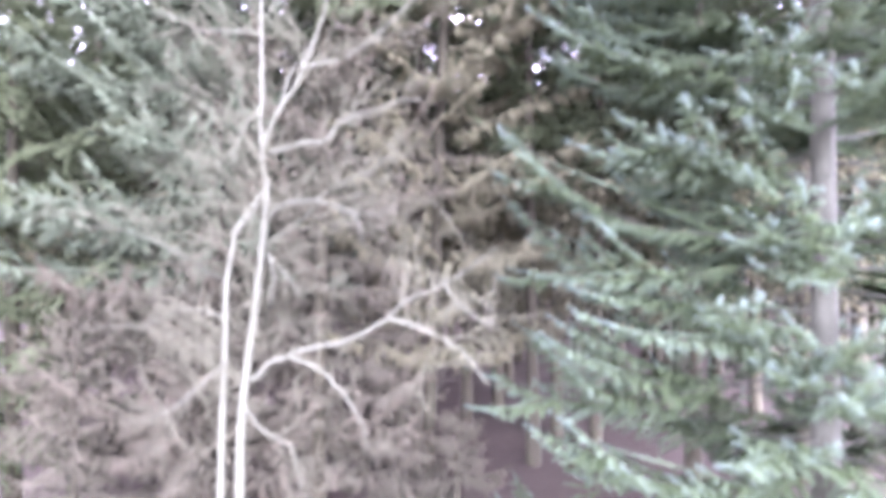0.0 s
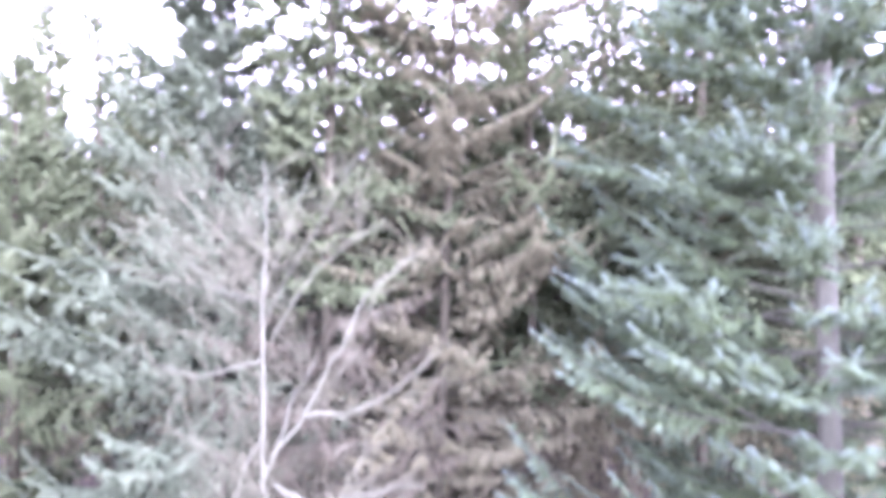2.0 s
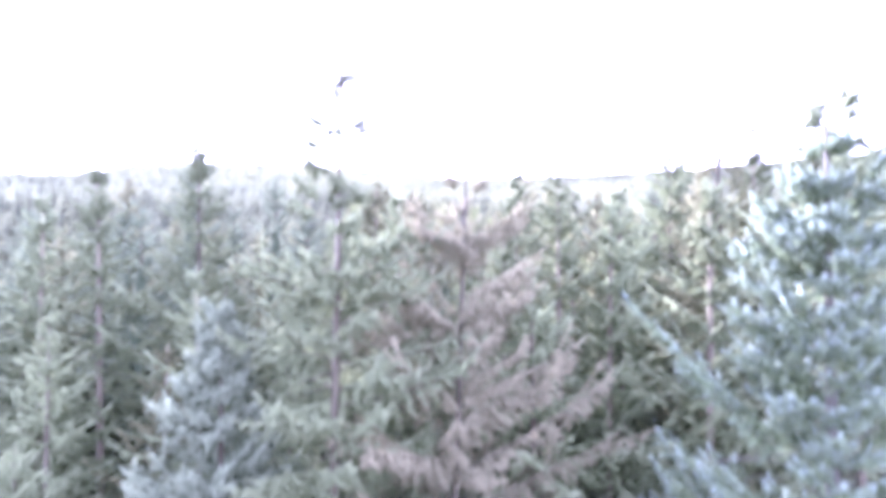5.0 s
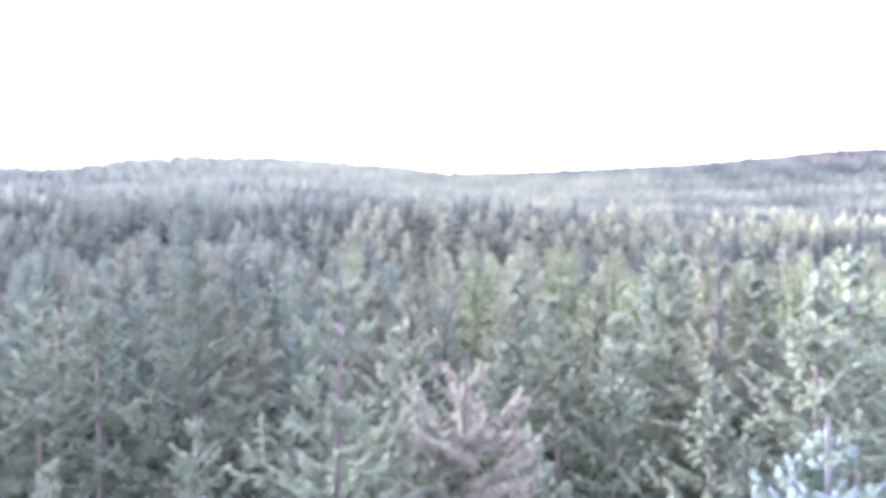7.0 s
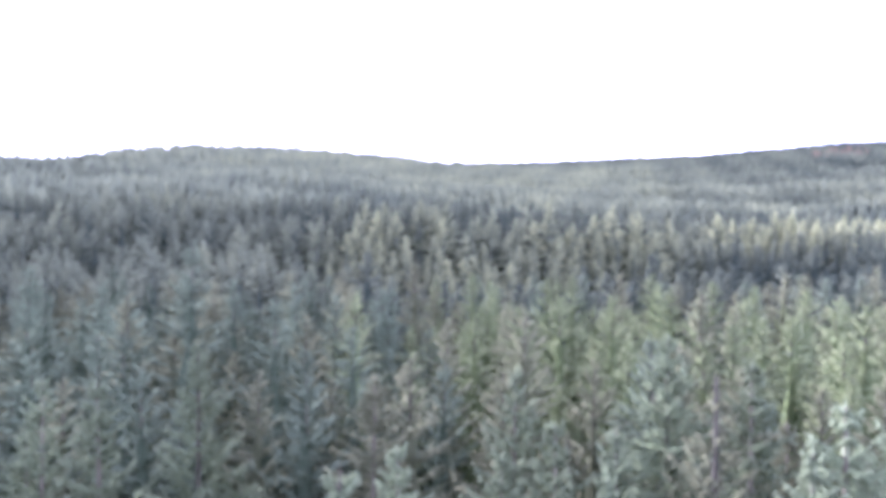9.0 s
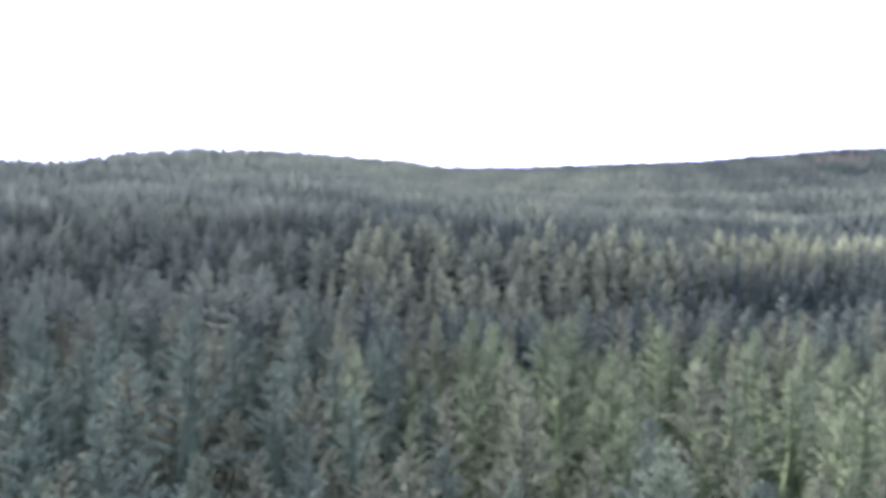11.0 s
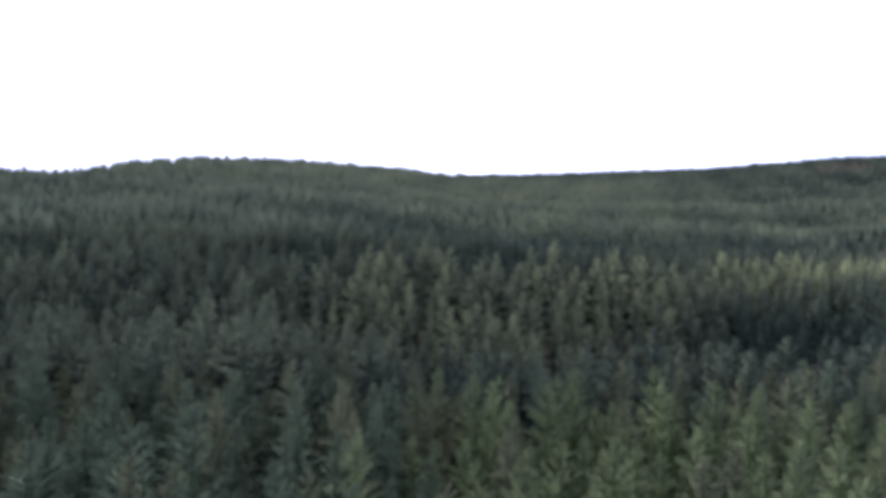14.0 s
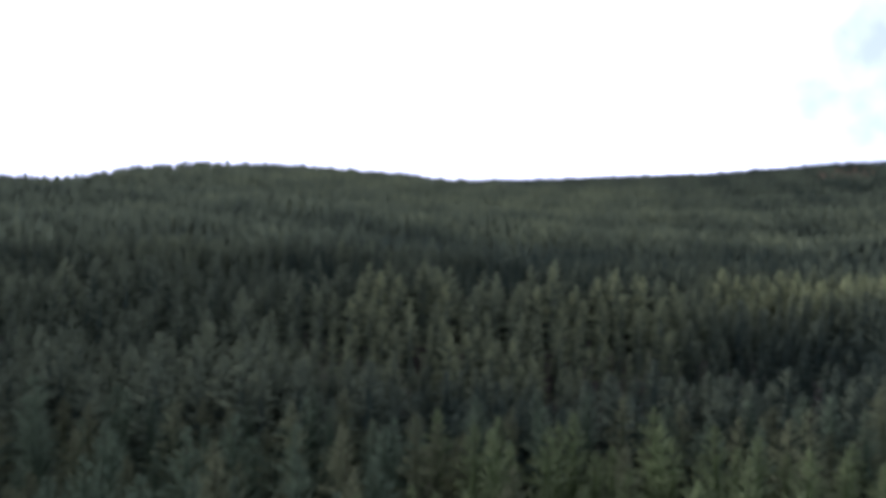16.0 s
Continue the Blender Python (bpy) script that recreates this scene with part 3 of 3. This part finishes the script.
    tagged(root, "bare pale-barked tree with two stems and leafless crooked twigs", "tree")


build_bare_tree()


# ================= the near spruces =================
def near_spruce(name, at, h, r, leaf, bark, label, seed, sticks=(), limb_mat="bark_brown", dry=0.0, **shape):
    rng = np.random.default_rng(seed)
    lx, ly = shape.get("lean_x", 0.0), shape.get("lean_y", 0.0)
    needles, lines, radii = spruce(rng, h, **{**shape, "low": max(dry, shape["low"])})
    trunk = trunk_heap(rng, h, r, 0.055 if name == "snag_tree" else 0.025, lx, ly)
    pieces = [("trunk", trunk.mesh("trunk", bark, True), ""), ("crown", needles.mesh("crown", leaf), "")]
    pieces += stem_pieces("branch", rng, lines, radii, limb_mat, 4)
    if dry:
        dead, lines, radii = spruce(rng, h, **{**shape, "below": dry, "hang": 0.6, "width": 0.28, "spread": 0.4, "rad": 0.016, "bare": 0.06, "bald": 0.0})
        pieces.append(("dry_twigs", dead.mesh("dry_twigs", "needles_dead"), DRY))
        pieces += stem_pieces("branch", rng, lines, radii, limb_mat, 4)
    if sticks:
        pieces += stem_pieces("dead_branch", rng, *dead_sticks(rng, sticks[0], sticks[1], sticks[2], h, 0.02, sticks[3], lx, ly), bark)
    return tree_thing(name, (at[0], at[1], float(land(*at))), pieces, label, "tree")


HEROES = [(-3.85, 9.7), (6.06, 8.4), (-0.42, 12.9), (-2.85, 11.9), (-5.4, 12.7), (-10.5, 22.4), (9.1, 17.6), (9.85, 23.2), (-10.6, 13.0)]
near_spruce("spruce_tree", (6.06, 8.4), 24.4, 0.21, "needles_blue", "bark_grey", "tall blue-green spruce with pale upturned branch tips and a grey trunk", 11,
            sticks=(60, 3.0, 20.0, 2.4), limb_mat="bark_grey", reach=4.9, low=1.0, gap=0.62, per=7, side_gap=0.17, forks=4, k=5, hang=0.2, spread=0.12, rad=0.025, bare=0.25, jit=8,
            width=0.155, lat=0.22, top_up=56, low_up=-12, droop=0.42, tip=0.52, cone=14.5, bald=1.7, ragged=0.2, plate=0.06, shy=0.58, shy_az=-2.1)
near_spruce("brown_spruce_tree", (-0.42, 12.9), 24.6, 0.15, "needles_brown", "bark_brown", "dying brown spruce with shelves of hanging dry twigs", 12,
            sticks=(50, 1.5, 13.0, 1.8), reach=4.1, low=3.2, gap=0.95, per=6, side_gap=0.17, k=5, hang=0.75, spread=0.12, lean_x=0.95, rad=0.02, bare=0.08, shy=0.5, shy_az=-1.57,
            width=0.24, lat=0.16, droop=0.08, tip=0.12, top_up=34, low_up=8, full=4.6, bald=1.8, forks=2, ragged=0.22, young=0.6, plate=0.09)
near_spruce("spruce_tree", (-2.85, 11.9), 26.5, 0.15, "needles_dark", "bark_brown", "slender green spruce with a nearly bare ragged spire", 13, dry=11.0,
            sticks=(70, 2.0, 26.0, 1.5), reach=2.8, low=1.0, gap=0.6, per=6, side_gap=0.24, forks=2, k=5, hang=0.4, width=0.2, lat=0.28, full=4.0, ragged=0.4, rad=0.026, bare=0.1, bald=4.6, lean_x=0.5, shy=0.5, shy_az=-1.57)
near_spruce("spruce_tree", (-5.4, 12.7), 20.8, 0.16, "needles_grey", "bark_brown", "bushy pale grey-green spruce behind a bare tree", 14, dry=5.5,
            sticks=(30, 2.0, 10.0, 2.0), reach=3.9, low=0.6, gap=0.62, per=6, side_gap=0.24, forks=3, k=5, hang=0.35, width=0.22, lat=0.26, cone=9.5, rad=0.028, bare=0.06, shy=0.35, shy_az=-1.1, top_up=50, low_up=0, tip=0.45)
near_spruce("spruce_tree", (-10.6, 13.0), 17.5, 0.16, "needles_dark", "bark_brown", "young dark blue-green spruce at the edge of the clearing", 15,
            reach=3.6, low=1.0, gap=0.7, per=5, side_gap=0.22, k=5, hang=0.4, width=0.24, lat=0.27, cone=9.0, rad=0.032, bare=0.06, top_up=50, low_up=0, tip=0.45)
for seed, at, h in ((31, (-7.4, 10.6), 5.2), (32, (-10.6, 9.8), 4.4), (33, (-1.2, 12.9), 3.8), (34, (-5.2, 11.4), 6.0), (39, (0.3, 11.9), 2.6)):
    near_spruce("young_spruce_tree", at, h, 0.06, "needles_dead", "bark_brown", "small half-dead spruce tangled under taller trees", seed,
                reach=1.9, low=0.3, gap=0.5, per=5, side_gap=0.18, k=3, hang=0.6, width=0.26, lat=0.3, full=2.5, young=0.5, rad=0.016)
near_spruce("spruce_tree", (-10.5, 22.4), 27.2, 0.18, "needles_dark", "bark_brown", "broad dark green spruce with evenly tapering crown", 16,
            reach=3.6, low=3.0, gap=0.75, per=5, side_gap=0.26, k=4, hang=0.4, width=0.26, lat=0.3, cone=11.0, rad=0.034, bare=0.15, top_up=50, tip=0.4)
near_spruce("snag_tree", (9.1, 17.6), 27.3, 0.16, "needles_green", "bark_brown", "tall thin spruce with a bare spire and sparse upper branches", 17,
            sticks=(70, 20.0, 27.0, 0.8), reach=3.2, low=6.0, gap=0.6, per=5, side_gap=0.26, k=4, hang=0.4, width=0.26, lat=0.32, full=7.0, rad=0.034, bald=4.0)
near_spruce("spruce_tree", (9.85, 23.2), 27.6, 0.15, "needles_dark", "bark_brown", "tall ragged spruce standing above its neighbours", 18,
            sticks=(30, 18.0, 26.8, 0.9), reach=3.6, low=6.0, gap=0.7, per=5, side_gap=0.28, k=4, hang=0.4, width=0.28, lat=0.32, cone=8.5, rad=0.036)


# ================= the stand behind =================
def plume(rng, h, reach, depth, gap, per, k, r):
    """Crown of a spruce seen from some way off: every bough one spray with k pairs of shoots."""
    leaf = Heap()
    z, az, ln, slope, f = limb_frame(rng, h, reach, h - depth, gap, per, 55, -2, ragged=0.3)
    ln = reach * np.clip((h - z) / 10.5, 0.04, 1) ** 0.92 * rng.uniform(0.65, 1.25, len(z)) + 0.15
    head = np.stack([np.cos(az), np.sin(az), 0 * az], 1)
    org = np.stack([0 * z, 0 * z, z], 1)
    dr, tp = 0.45 * f * rng.uniform(0.6, 1.3, len(z)), 0.45 * rng.uniform(0.6, 1.4, len(z)) * np.clip(f * 1.5, 0.2, 1)
    one = np.ones(len(z))
    e, _ = limb_at(org, head, ln, slope, 0.04 * one, dr, tp)
    aim, _ = limb_at(org, head, ln, slope, one, dr, tp)
    sprays(leaf, rng, e, aim - e, np.linalg.norm(aim - e, axis=1), k, 0.34 * ln, r, 0.3, rng.uniform(0.4, 1.0, len(z)), -0.05)
    shoots(leaf, rng, np.array([[0, 0, h - 1.1]]), np.array([[0, 0, 1.1]]), np.array([r]), np.array([0.6]), np.array([0.6]), np.array([1.0]))
    return leaf


def template(seed, fine, leaf, bark, h, reach, low):
    rng = np.random.default_rng(seed)
    if fine:
        dead, _, _ = spruce(rng, h, reach, low, 1.0, 5, 0.5, k=3, hang=0.6, width=0.3, lat=0.3, full=5.5, below=10.0, rad=0.022, plate_k=5)
        needles, lines, radii = spruce(rng, h, reach * 1.08, 9.0, 1.0, 5, 0.5, k=3, hang=0.4, width=0.32, lat=0.32, cone=10.0, top_up=48, low_up=-4, tip=0.4, rad=0.046, plate_k=7, ragged=0.35)
    else:
        needles = plume(rng, h, reach * 1.02, 13.0, 0.9, 5, 4, 0.085)
        # skirts in the darkest tone, shade painted into the middle of the crown
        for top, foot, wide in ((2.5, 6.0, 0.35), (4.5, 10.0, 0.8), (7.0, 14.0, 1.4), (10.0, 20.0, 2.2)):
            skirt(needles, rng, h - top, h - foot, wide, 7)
    trunk = trunk_heap(rng, h, 0.16, 0.035, sides=7, rings=9)
    if fine:
        tubes(trunk, rng, *dead_sticks(rng, 40, 1.5, low + 5, h, 0.018, 1.8), 4)
    pieces = [("trunk", trunk.mesh("trunk", bark, True), ""), ("crown", needles.mesh("crown", leaf), "")]
    if fine:
        pieces.append(("dry_twigs", dead.mesh("dry_twigs", "needles_brown"), DRY))
    return tree_thing("spruce_tree", (0, 0, 0), pieces,
                      "dark green spruce in a dense plantation stand", "tree", "spruces of the plantation")


def spaced(rng, y0, y1, gap, half, keep):
    out = []
    y = y0
    while y < y1:
        w = half(y)
        for x in np.arange(-w, w, gap):
            px, py = x + rng.uniform(-0.38, 0.38) * gap, y + rng.uniform(-0.38, 0.38) * gap
            if keep(px, py):
                out.append((px, py))
        y += gap * 0.95
    return out


def clear_of_heroes(x, y):
    if any((x - a) ** 2 + (y - b) ** 2 < 2.6**2 for a, b in HEROES):
        return False
    if y < 15.0 and -12.5 < x < 8.5:
        return False
    return y > 10.0 or abs(x) > 13


rng = np.random.default_rng(3)
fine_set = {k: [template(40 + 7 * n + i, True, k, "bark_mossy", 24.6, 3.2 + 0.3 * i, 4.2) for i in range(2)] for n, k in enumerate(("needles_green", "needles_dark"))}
plain_set = {k: [template(80 + 7 * n + i, False, k, "bark_brown", 25.5, 3.1 + 0.25 * i, 9.0) for i in range(3)] for n, k in enumerate(("needles_green", "needles_deep", "needles_lit"))}
# trees that stand out: across, away, height of the top
MARKED = [(-1.4, 27.6, 24.4), (5.2, 39.8, 25.8), (-3.2, 60.1, 28), (2.9, 41.4, 24.6), (4.6, 32.3, 26.1), (-7.5, 27.3, 23.5), (-18.2, 36.6, 30.1), (-28.6, 58.3, 26.6), (-18.2, 62.2, 25.3), (-11.8, 59.7, 26), (21, 79.5, 25.8), (9.6, 14.2, 24.9), (6.4, 13.6, 22.6), (12.1, 15.3, 25.8), (2.6, 15.4, 20.5), (5, 17.4, 22.6), (11.9, 20.2, 25.8), (11, 24.8, 25.6), (-3.4, 23.4, 24.3), (0.8, 18.6, 21.6), (-3.9, 17.4, 21.8), (2.1, 20.4, 22), (-7.4, 16.6, 20.5), (-12.6, 16.4, 19), (-0.9, 16.6, 20.6), (3.8, 17.8, 24.1), (-13.7, 21.4, 24.6), (2.9, 23.6, 24.6), (15.6, 18.4, 25), (6.7, 20, 23.4), (-1.7, 19, 23)]


def apart(x, y):
    return clear_of_heroes(x, y) and all((x - a) ** 2 + (y - b) ** 2 > 3.0**2 for a, b, _ in MARKED)


spots = [(x, y, top) for x, y, top in MARKED]
spots += [(x, y, 0.0) for x, y in spaced(rng, 9.0, 38.0, 4.1, lambda y: 0.88 * y + 4, apart) + spaced(rng, 38.0, 80.0, 4.9, lambda y: 0.88 * y + 3, apart)]
used = set()
for x, y, top in spots:
    ground = float(land(x, y))
    # painted light: sunlit needles right of middle, darker needles on the left and behind
    lit_patch = y > 33 and x > -6 + 0.1 * (y - 33) + 4 * math.sin(y * 0.4) and y < 74 + 4 * math.sin(x * 0.28) - 0.1 * abs(x - 15)
    kind = rng.choice(["needles_green", "needles_dark", "needles_lit"], p=(0.12, 0.88, 0) if y < 24 else (0.7, 0.3, 0) if x > 1 and y < 33 else (0.15, 0.03, 0.82) if lit_patch else (0.3, 0.7, 0))
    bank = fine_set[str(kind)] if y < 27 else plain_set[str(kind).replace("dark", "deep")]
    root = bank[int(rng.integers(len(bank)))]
    tall = 24.6 if y < 27 else 25.5
    s = (top - ground) / tall if top else rng.uniform(0.8, 1.06) * (0.97 if y < 36 else 1.03)
    m = pose(x, y, ground, rng.uniform(-1.2, 1.2), rng.uniform(-1.2, 1.2), rng.uniform(0, 360))
    if root in used:
        root = copy_thing(root, m)
    else:
        used.add(root)
        root.matrix_world = m
    root.scale = (s * rng.uniform(0.9, 1.1) * (1.08 if y >= 27 else 1.0),) * 2 + (s,)
for bank in (*fine_set.values(), *plain_set.values()):
    for root in bank:
        if root not in used:
            for o in (*root.children, root):
                bpy.data.objects.remove(o)


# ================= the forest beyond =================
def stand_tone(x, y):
    """Lit and shaded bands put into tree colour, with slow variation, 0 to 1."""
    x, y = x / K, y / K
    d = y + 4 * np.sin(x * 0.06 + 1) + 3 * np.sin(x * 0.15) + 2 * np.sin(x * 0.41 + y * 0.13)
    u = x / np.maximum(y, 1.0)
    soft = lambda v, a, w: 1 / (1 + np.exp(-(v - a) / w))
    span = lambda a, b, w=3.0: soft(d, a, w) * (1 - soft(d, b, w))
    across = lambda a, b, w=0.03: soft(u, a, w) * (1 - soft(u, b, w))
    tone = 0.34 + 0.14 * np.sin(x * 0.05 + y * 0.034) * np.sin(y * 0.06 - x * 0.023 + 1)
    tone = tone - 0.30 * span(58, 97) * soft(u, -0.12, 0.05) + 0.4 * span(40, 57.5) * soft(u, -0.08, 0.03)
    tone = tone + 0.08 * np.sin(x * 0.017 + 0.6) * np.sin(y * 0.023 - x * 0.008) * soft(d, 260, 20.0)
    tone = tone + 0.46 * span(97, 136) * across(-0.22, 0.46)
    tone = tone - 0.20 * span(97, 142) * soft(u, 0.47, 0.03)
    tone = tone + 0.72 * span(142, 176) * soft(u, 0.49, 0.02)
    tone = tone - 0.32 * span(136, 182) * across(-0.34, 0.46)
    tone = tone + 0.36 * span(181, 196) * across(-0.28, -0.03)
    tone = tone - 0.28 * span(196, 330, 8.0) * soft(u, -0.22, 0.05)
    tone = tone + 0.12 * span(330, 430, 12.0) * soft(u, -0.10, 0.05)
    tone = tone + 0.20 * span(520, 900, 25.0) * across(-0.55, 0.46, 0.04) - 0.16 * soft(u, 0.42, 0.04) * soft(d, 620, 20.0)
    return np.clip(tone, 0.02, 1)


def forest(name, spots, seed, proto, height, label, age, vary=0.085, leaf="forest"):
    """Many spruces in one mesh. proto: list of (verts, tris, tone, age) for a tree of height 1 m tall per unit."""
    rng = np.random.default_rng(seed)
    xy = np.array(spots)
    g = land(xy[:, 0], xy[:, 1])
    pick = rng.integers(0, len(proto), len(xy))
    heap = Heap()
    for k, (v, t, tone, ages) in enumerate(proto):
        sel = np.flatnonzero(pick == k)
        n = len(sel)
        a = rng.uniform(0, 2 * np.pi, n)
        s = height(xy[sel, 0], xy[sel, 1]) * (1 + rng.normal(0, vary, n)).clip(1 - 3 * vary, 1 + 2 * vary)
        w = s * rng.uniform(0.95, 1.35, n)
        c, q = np.cos(a)[:, None], np.sin(a)[:, None]
        out = np.empty((n, len(v), 3))
        out[..., 0] = (c * v[:, 0] - q * v[:, 1]) * w[:, None] + xy[sel, 0][:, None]
        out[..., 1] = (q * v[:, 0] + c * v[:, 1]) * w[:, None] + xy[sel, 1][:, None]
        out[..., 2] = v[:, 2] * s[:, None] + g[sel][:, None]
        tt = (t[None] + (np.arange(n) * len(v))[:, None, None]).reshape(-1, 3)
        # painted sun and shade bands set each tree's tone and its tip colour
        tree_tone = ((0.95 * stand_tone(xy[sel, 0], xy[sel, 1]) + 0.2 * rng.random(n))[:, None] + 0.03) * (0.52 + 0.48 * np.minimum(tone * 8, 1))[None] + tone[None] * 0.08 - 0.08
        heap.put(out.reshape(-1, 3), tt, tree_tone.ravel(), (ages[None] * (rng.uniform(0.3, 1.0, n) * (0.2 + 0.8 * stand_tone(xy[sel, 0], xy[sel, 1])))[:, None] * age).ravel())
    tagged(new(name, heap.mesh(name, leaf)), label, "forest", kind="stuff")


def proto_mid(seed):
    rng = np.random.default_rng(seed)
    leaf = plume(rng, 25.0, 3.7, 11.0, 1.3, 4, 2, 0.28)
    # inner shade painted by tone 0, which forest() darkens further
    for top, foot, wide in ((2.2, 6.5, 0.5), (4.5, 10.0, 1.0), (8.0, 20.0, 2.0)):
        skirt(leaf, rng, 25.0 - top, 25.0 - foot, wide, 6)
    v, t, tone, age = leaf.arrays()
    return v / 25.0, t, tone, age


def proto_far(seed):
    rng = np.random.default_rng(seed)
    heap = Heap()
    for z0, z1, n, r in ((0.60, 1.0, 6, 0.075), (0.08, 0.84, 6, 0.11)):
        a = np.arange(n) * 2 * np.pi / n + rng.uniform(0, 1, n)
        top = np.stack([0 * a, 0 * a, z1 + rng.uniform(-0.03, 0.0, n)], 1)
        foot = np.stack([np.cos(a) * r, np.sin(a) * r, z0 + rng.uniform(-0.06, 0.06, n)], 1)
        d = foot - top
        side = unit(np.cross(d, UP)) * 0.045
        mid = top + d * 0.62
        v = np.stack([top, mid + side, foot, mid - side], 1).reshape(-1, 3)
        t = (4 * np.arange(n)[:, None, None] + np.array([[0, 1, 2], [0, 2, 3]])[None]).reshape(-1, 3)
        heap.put(v, t, np.repeat(rng.random(n), 4), np.tile((1.0, 0.5, 0.3, 0.5), n))
    return heap.arrays()


def stand_height(x, y):
    x, y = x / K, y / K
    y = y + 9 * np.sin(x * 0.06 + 1) + 5 * np.sin(x * 0.15) + 3 * np.sin(x * 0.33 + y * 0.1)
    right = 1 / (1 + np.exp(-(x / np.maximum(y, 1.0) - 0.46) / 0.02))
    dip = np.exp(-(((y - 96) / 18) ** 2)) * 5.0 * np.clip(0.8 + x / 80, 0.3, 1.3) + (1 - right) * 3.0 * np.exp(-(((y - 154) / 10) ** 2)) + right * 3.0 * np.exp(-(((y - 128) / 12) ** 2))
    wave = 1.6 * np.sin(x * 0.045 + 0.8) * np.sin(y * 0.05) + 1.2 * np.sin(x * 0.11 + y * 0.07)
    bump = 4.0 * np.exp(-(((y - 134) / 9) ** 2)) * (1 - right) + 4.5 * np.exp(-(((y - 154) / 8) ** 2)) * right
    return 25.8 + 1.2 * (wave + bump - dip)


rng = np.random.default_rng(4)
mid_spots = spaced(rng, 80.0, 104.0, 5.2, lambda y: 0.9 * y + 4, lambda x, y: y > 80.5 and all((x - a) ** 2 + (y - b) ** 2 > 9 for a, b, _ in MARKED)) + spaced(rng, 104.0, 260.0, 6.1, lambda y: 0.9 * y + 4, lambda x, y: True)
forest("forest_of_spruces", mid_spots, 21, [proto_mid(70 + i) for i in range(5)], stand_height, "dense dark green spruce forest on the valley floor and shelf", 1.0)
ridge = lambda x, y: K * np.interp(x / y, RIDGE_U, RIDGE_D)
far_spots = spaced(rng, 260.0, 610.0, 6.2, lambda y: 0.92 * y, lambda x, y: y < ridge(x, y) + 50)
far_spots += spaced(rng, 610.0, 1435.0, 8.4, lambda y: 0.92 * y, lambda x, y: y < ridge(x, y) + 50)
crest_spots = spaced(rng, 510.0, 1410.0, 7.0, lambda y: 0.92 * y, lambda x, y: -50 < y - ridge(x, y) < 25)
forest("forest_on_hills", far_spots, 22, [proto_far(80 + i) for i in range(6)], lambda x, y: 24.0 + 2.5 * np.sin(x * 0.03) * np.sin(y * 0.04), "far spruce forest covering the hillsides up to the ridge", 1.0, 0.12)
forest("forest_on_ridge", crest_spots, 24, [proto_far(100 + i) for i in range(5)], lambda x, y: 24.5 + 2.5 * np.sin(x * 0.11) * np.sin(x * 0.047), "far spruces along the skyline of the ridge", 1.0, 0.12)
russet_spots = spaced(rng, 1150.0, 1260.0, 11.0, lambda y: 0.9 * y, lambda x, y: 0.69 < x / y < 0.80 and rng.random() < 0.4)
forest("larch_stand", russet_spots, 23, [proto_far(90 + i) for i in range(3)], lambda x, y: 26.0 + 0 * x, "russet larches among dark spruces below the ridge", 0.6, 0.12, "needles_russet")
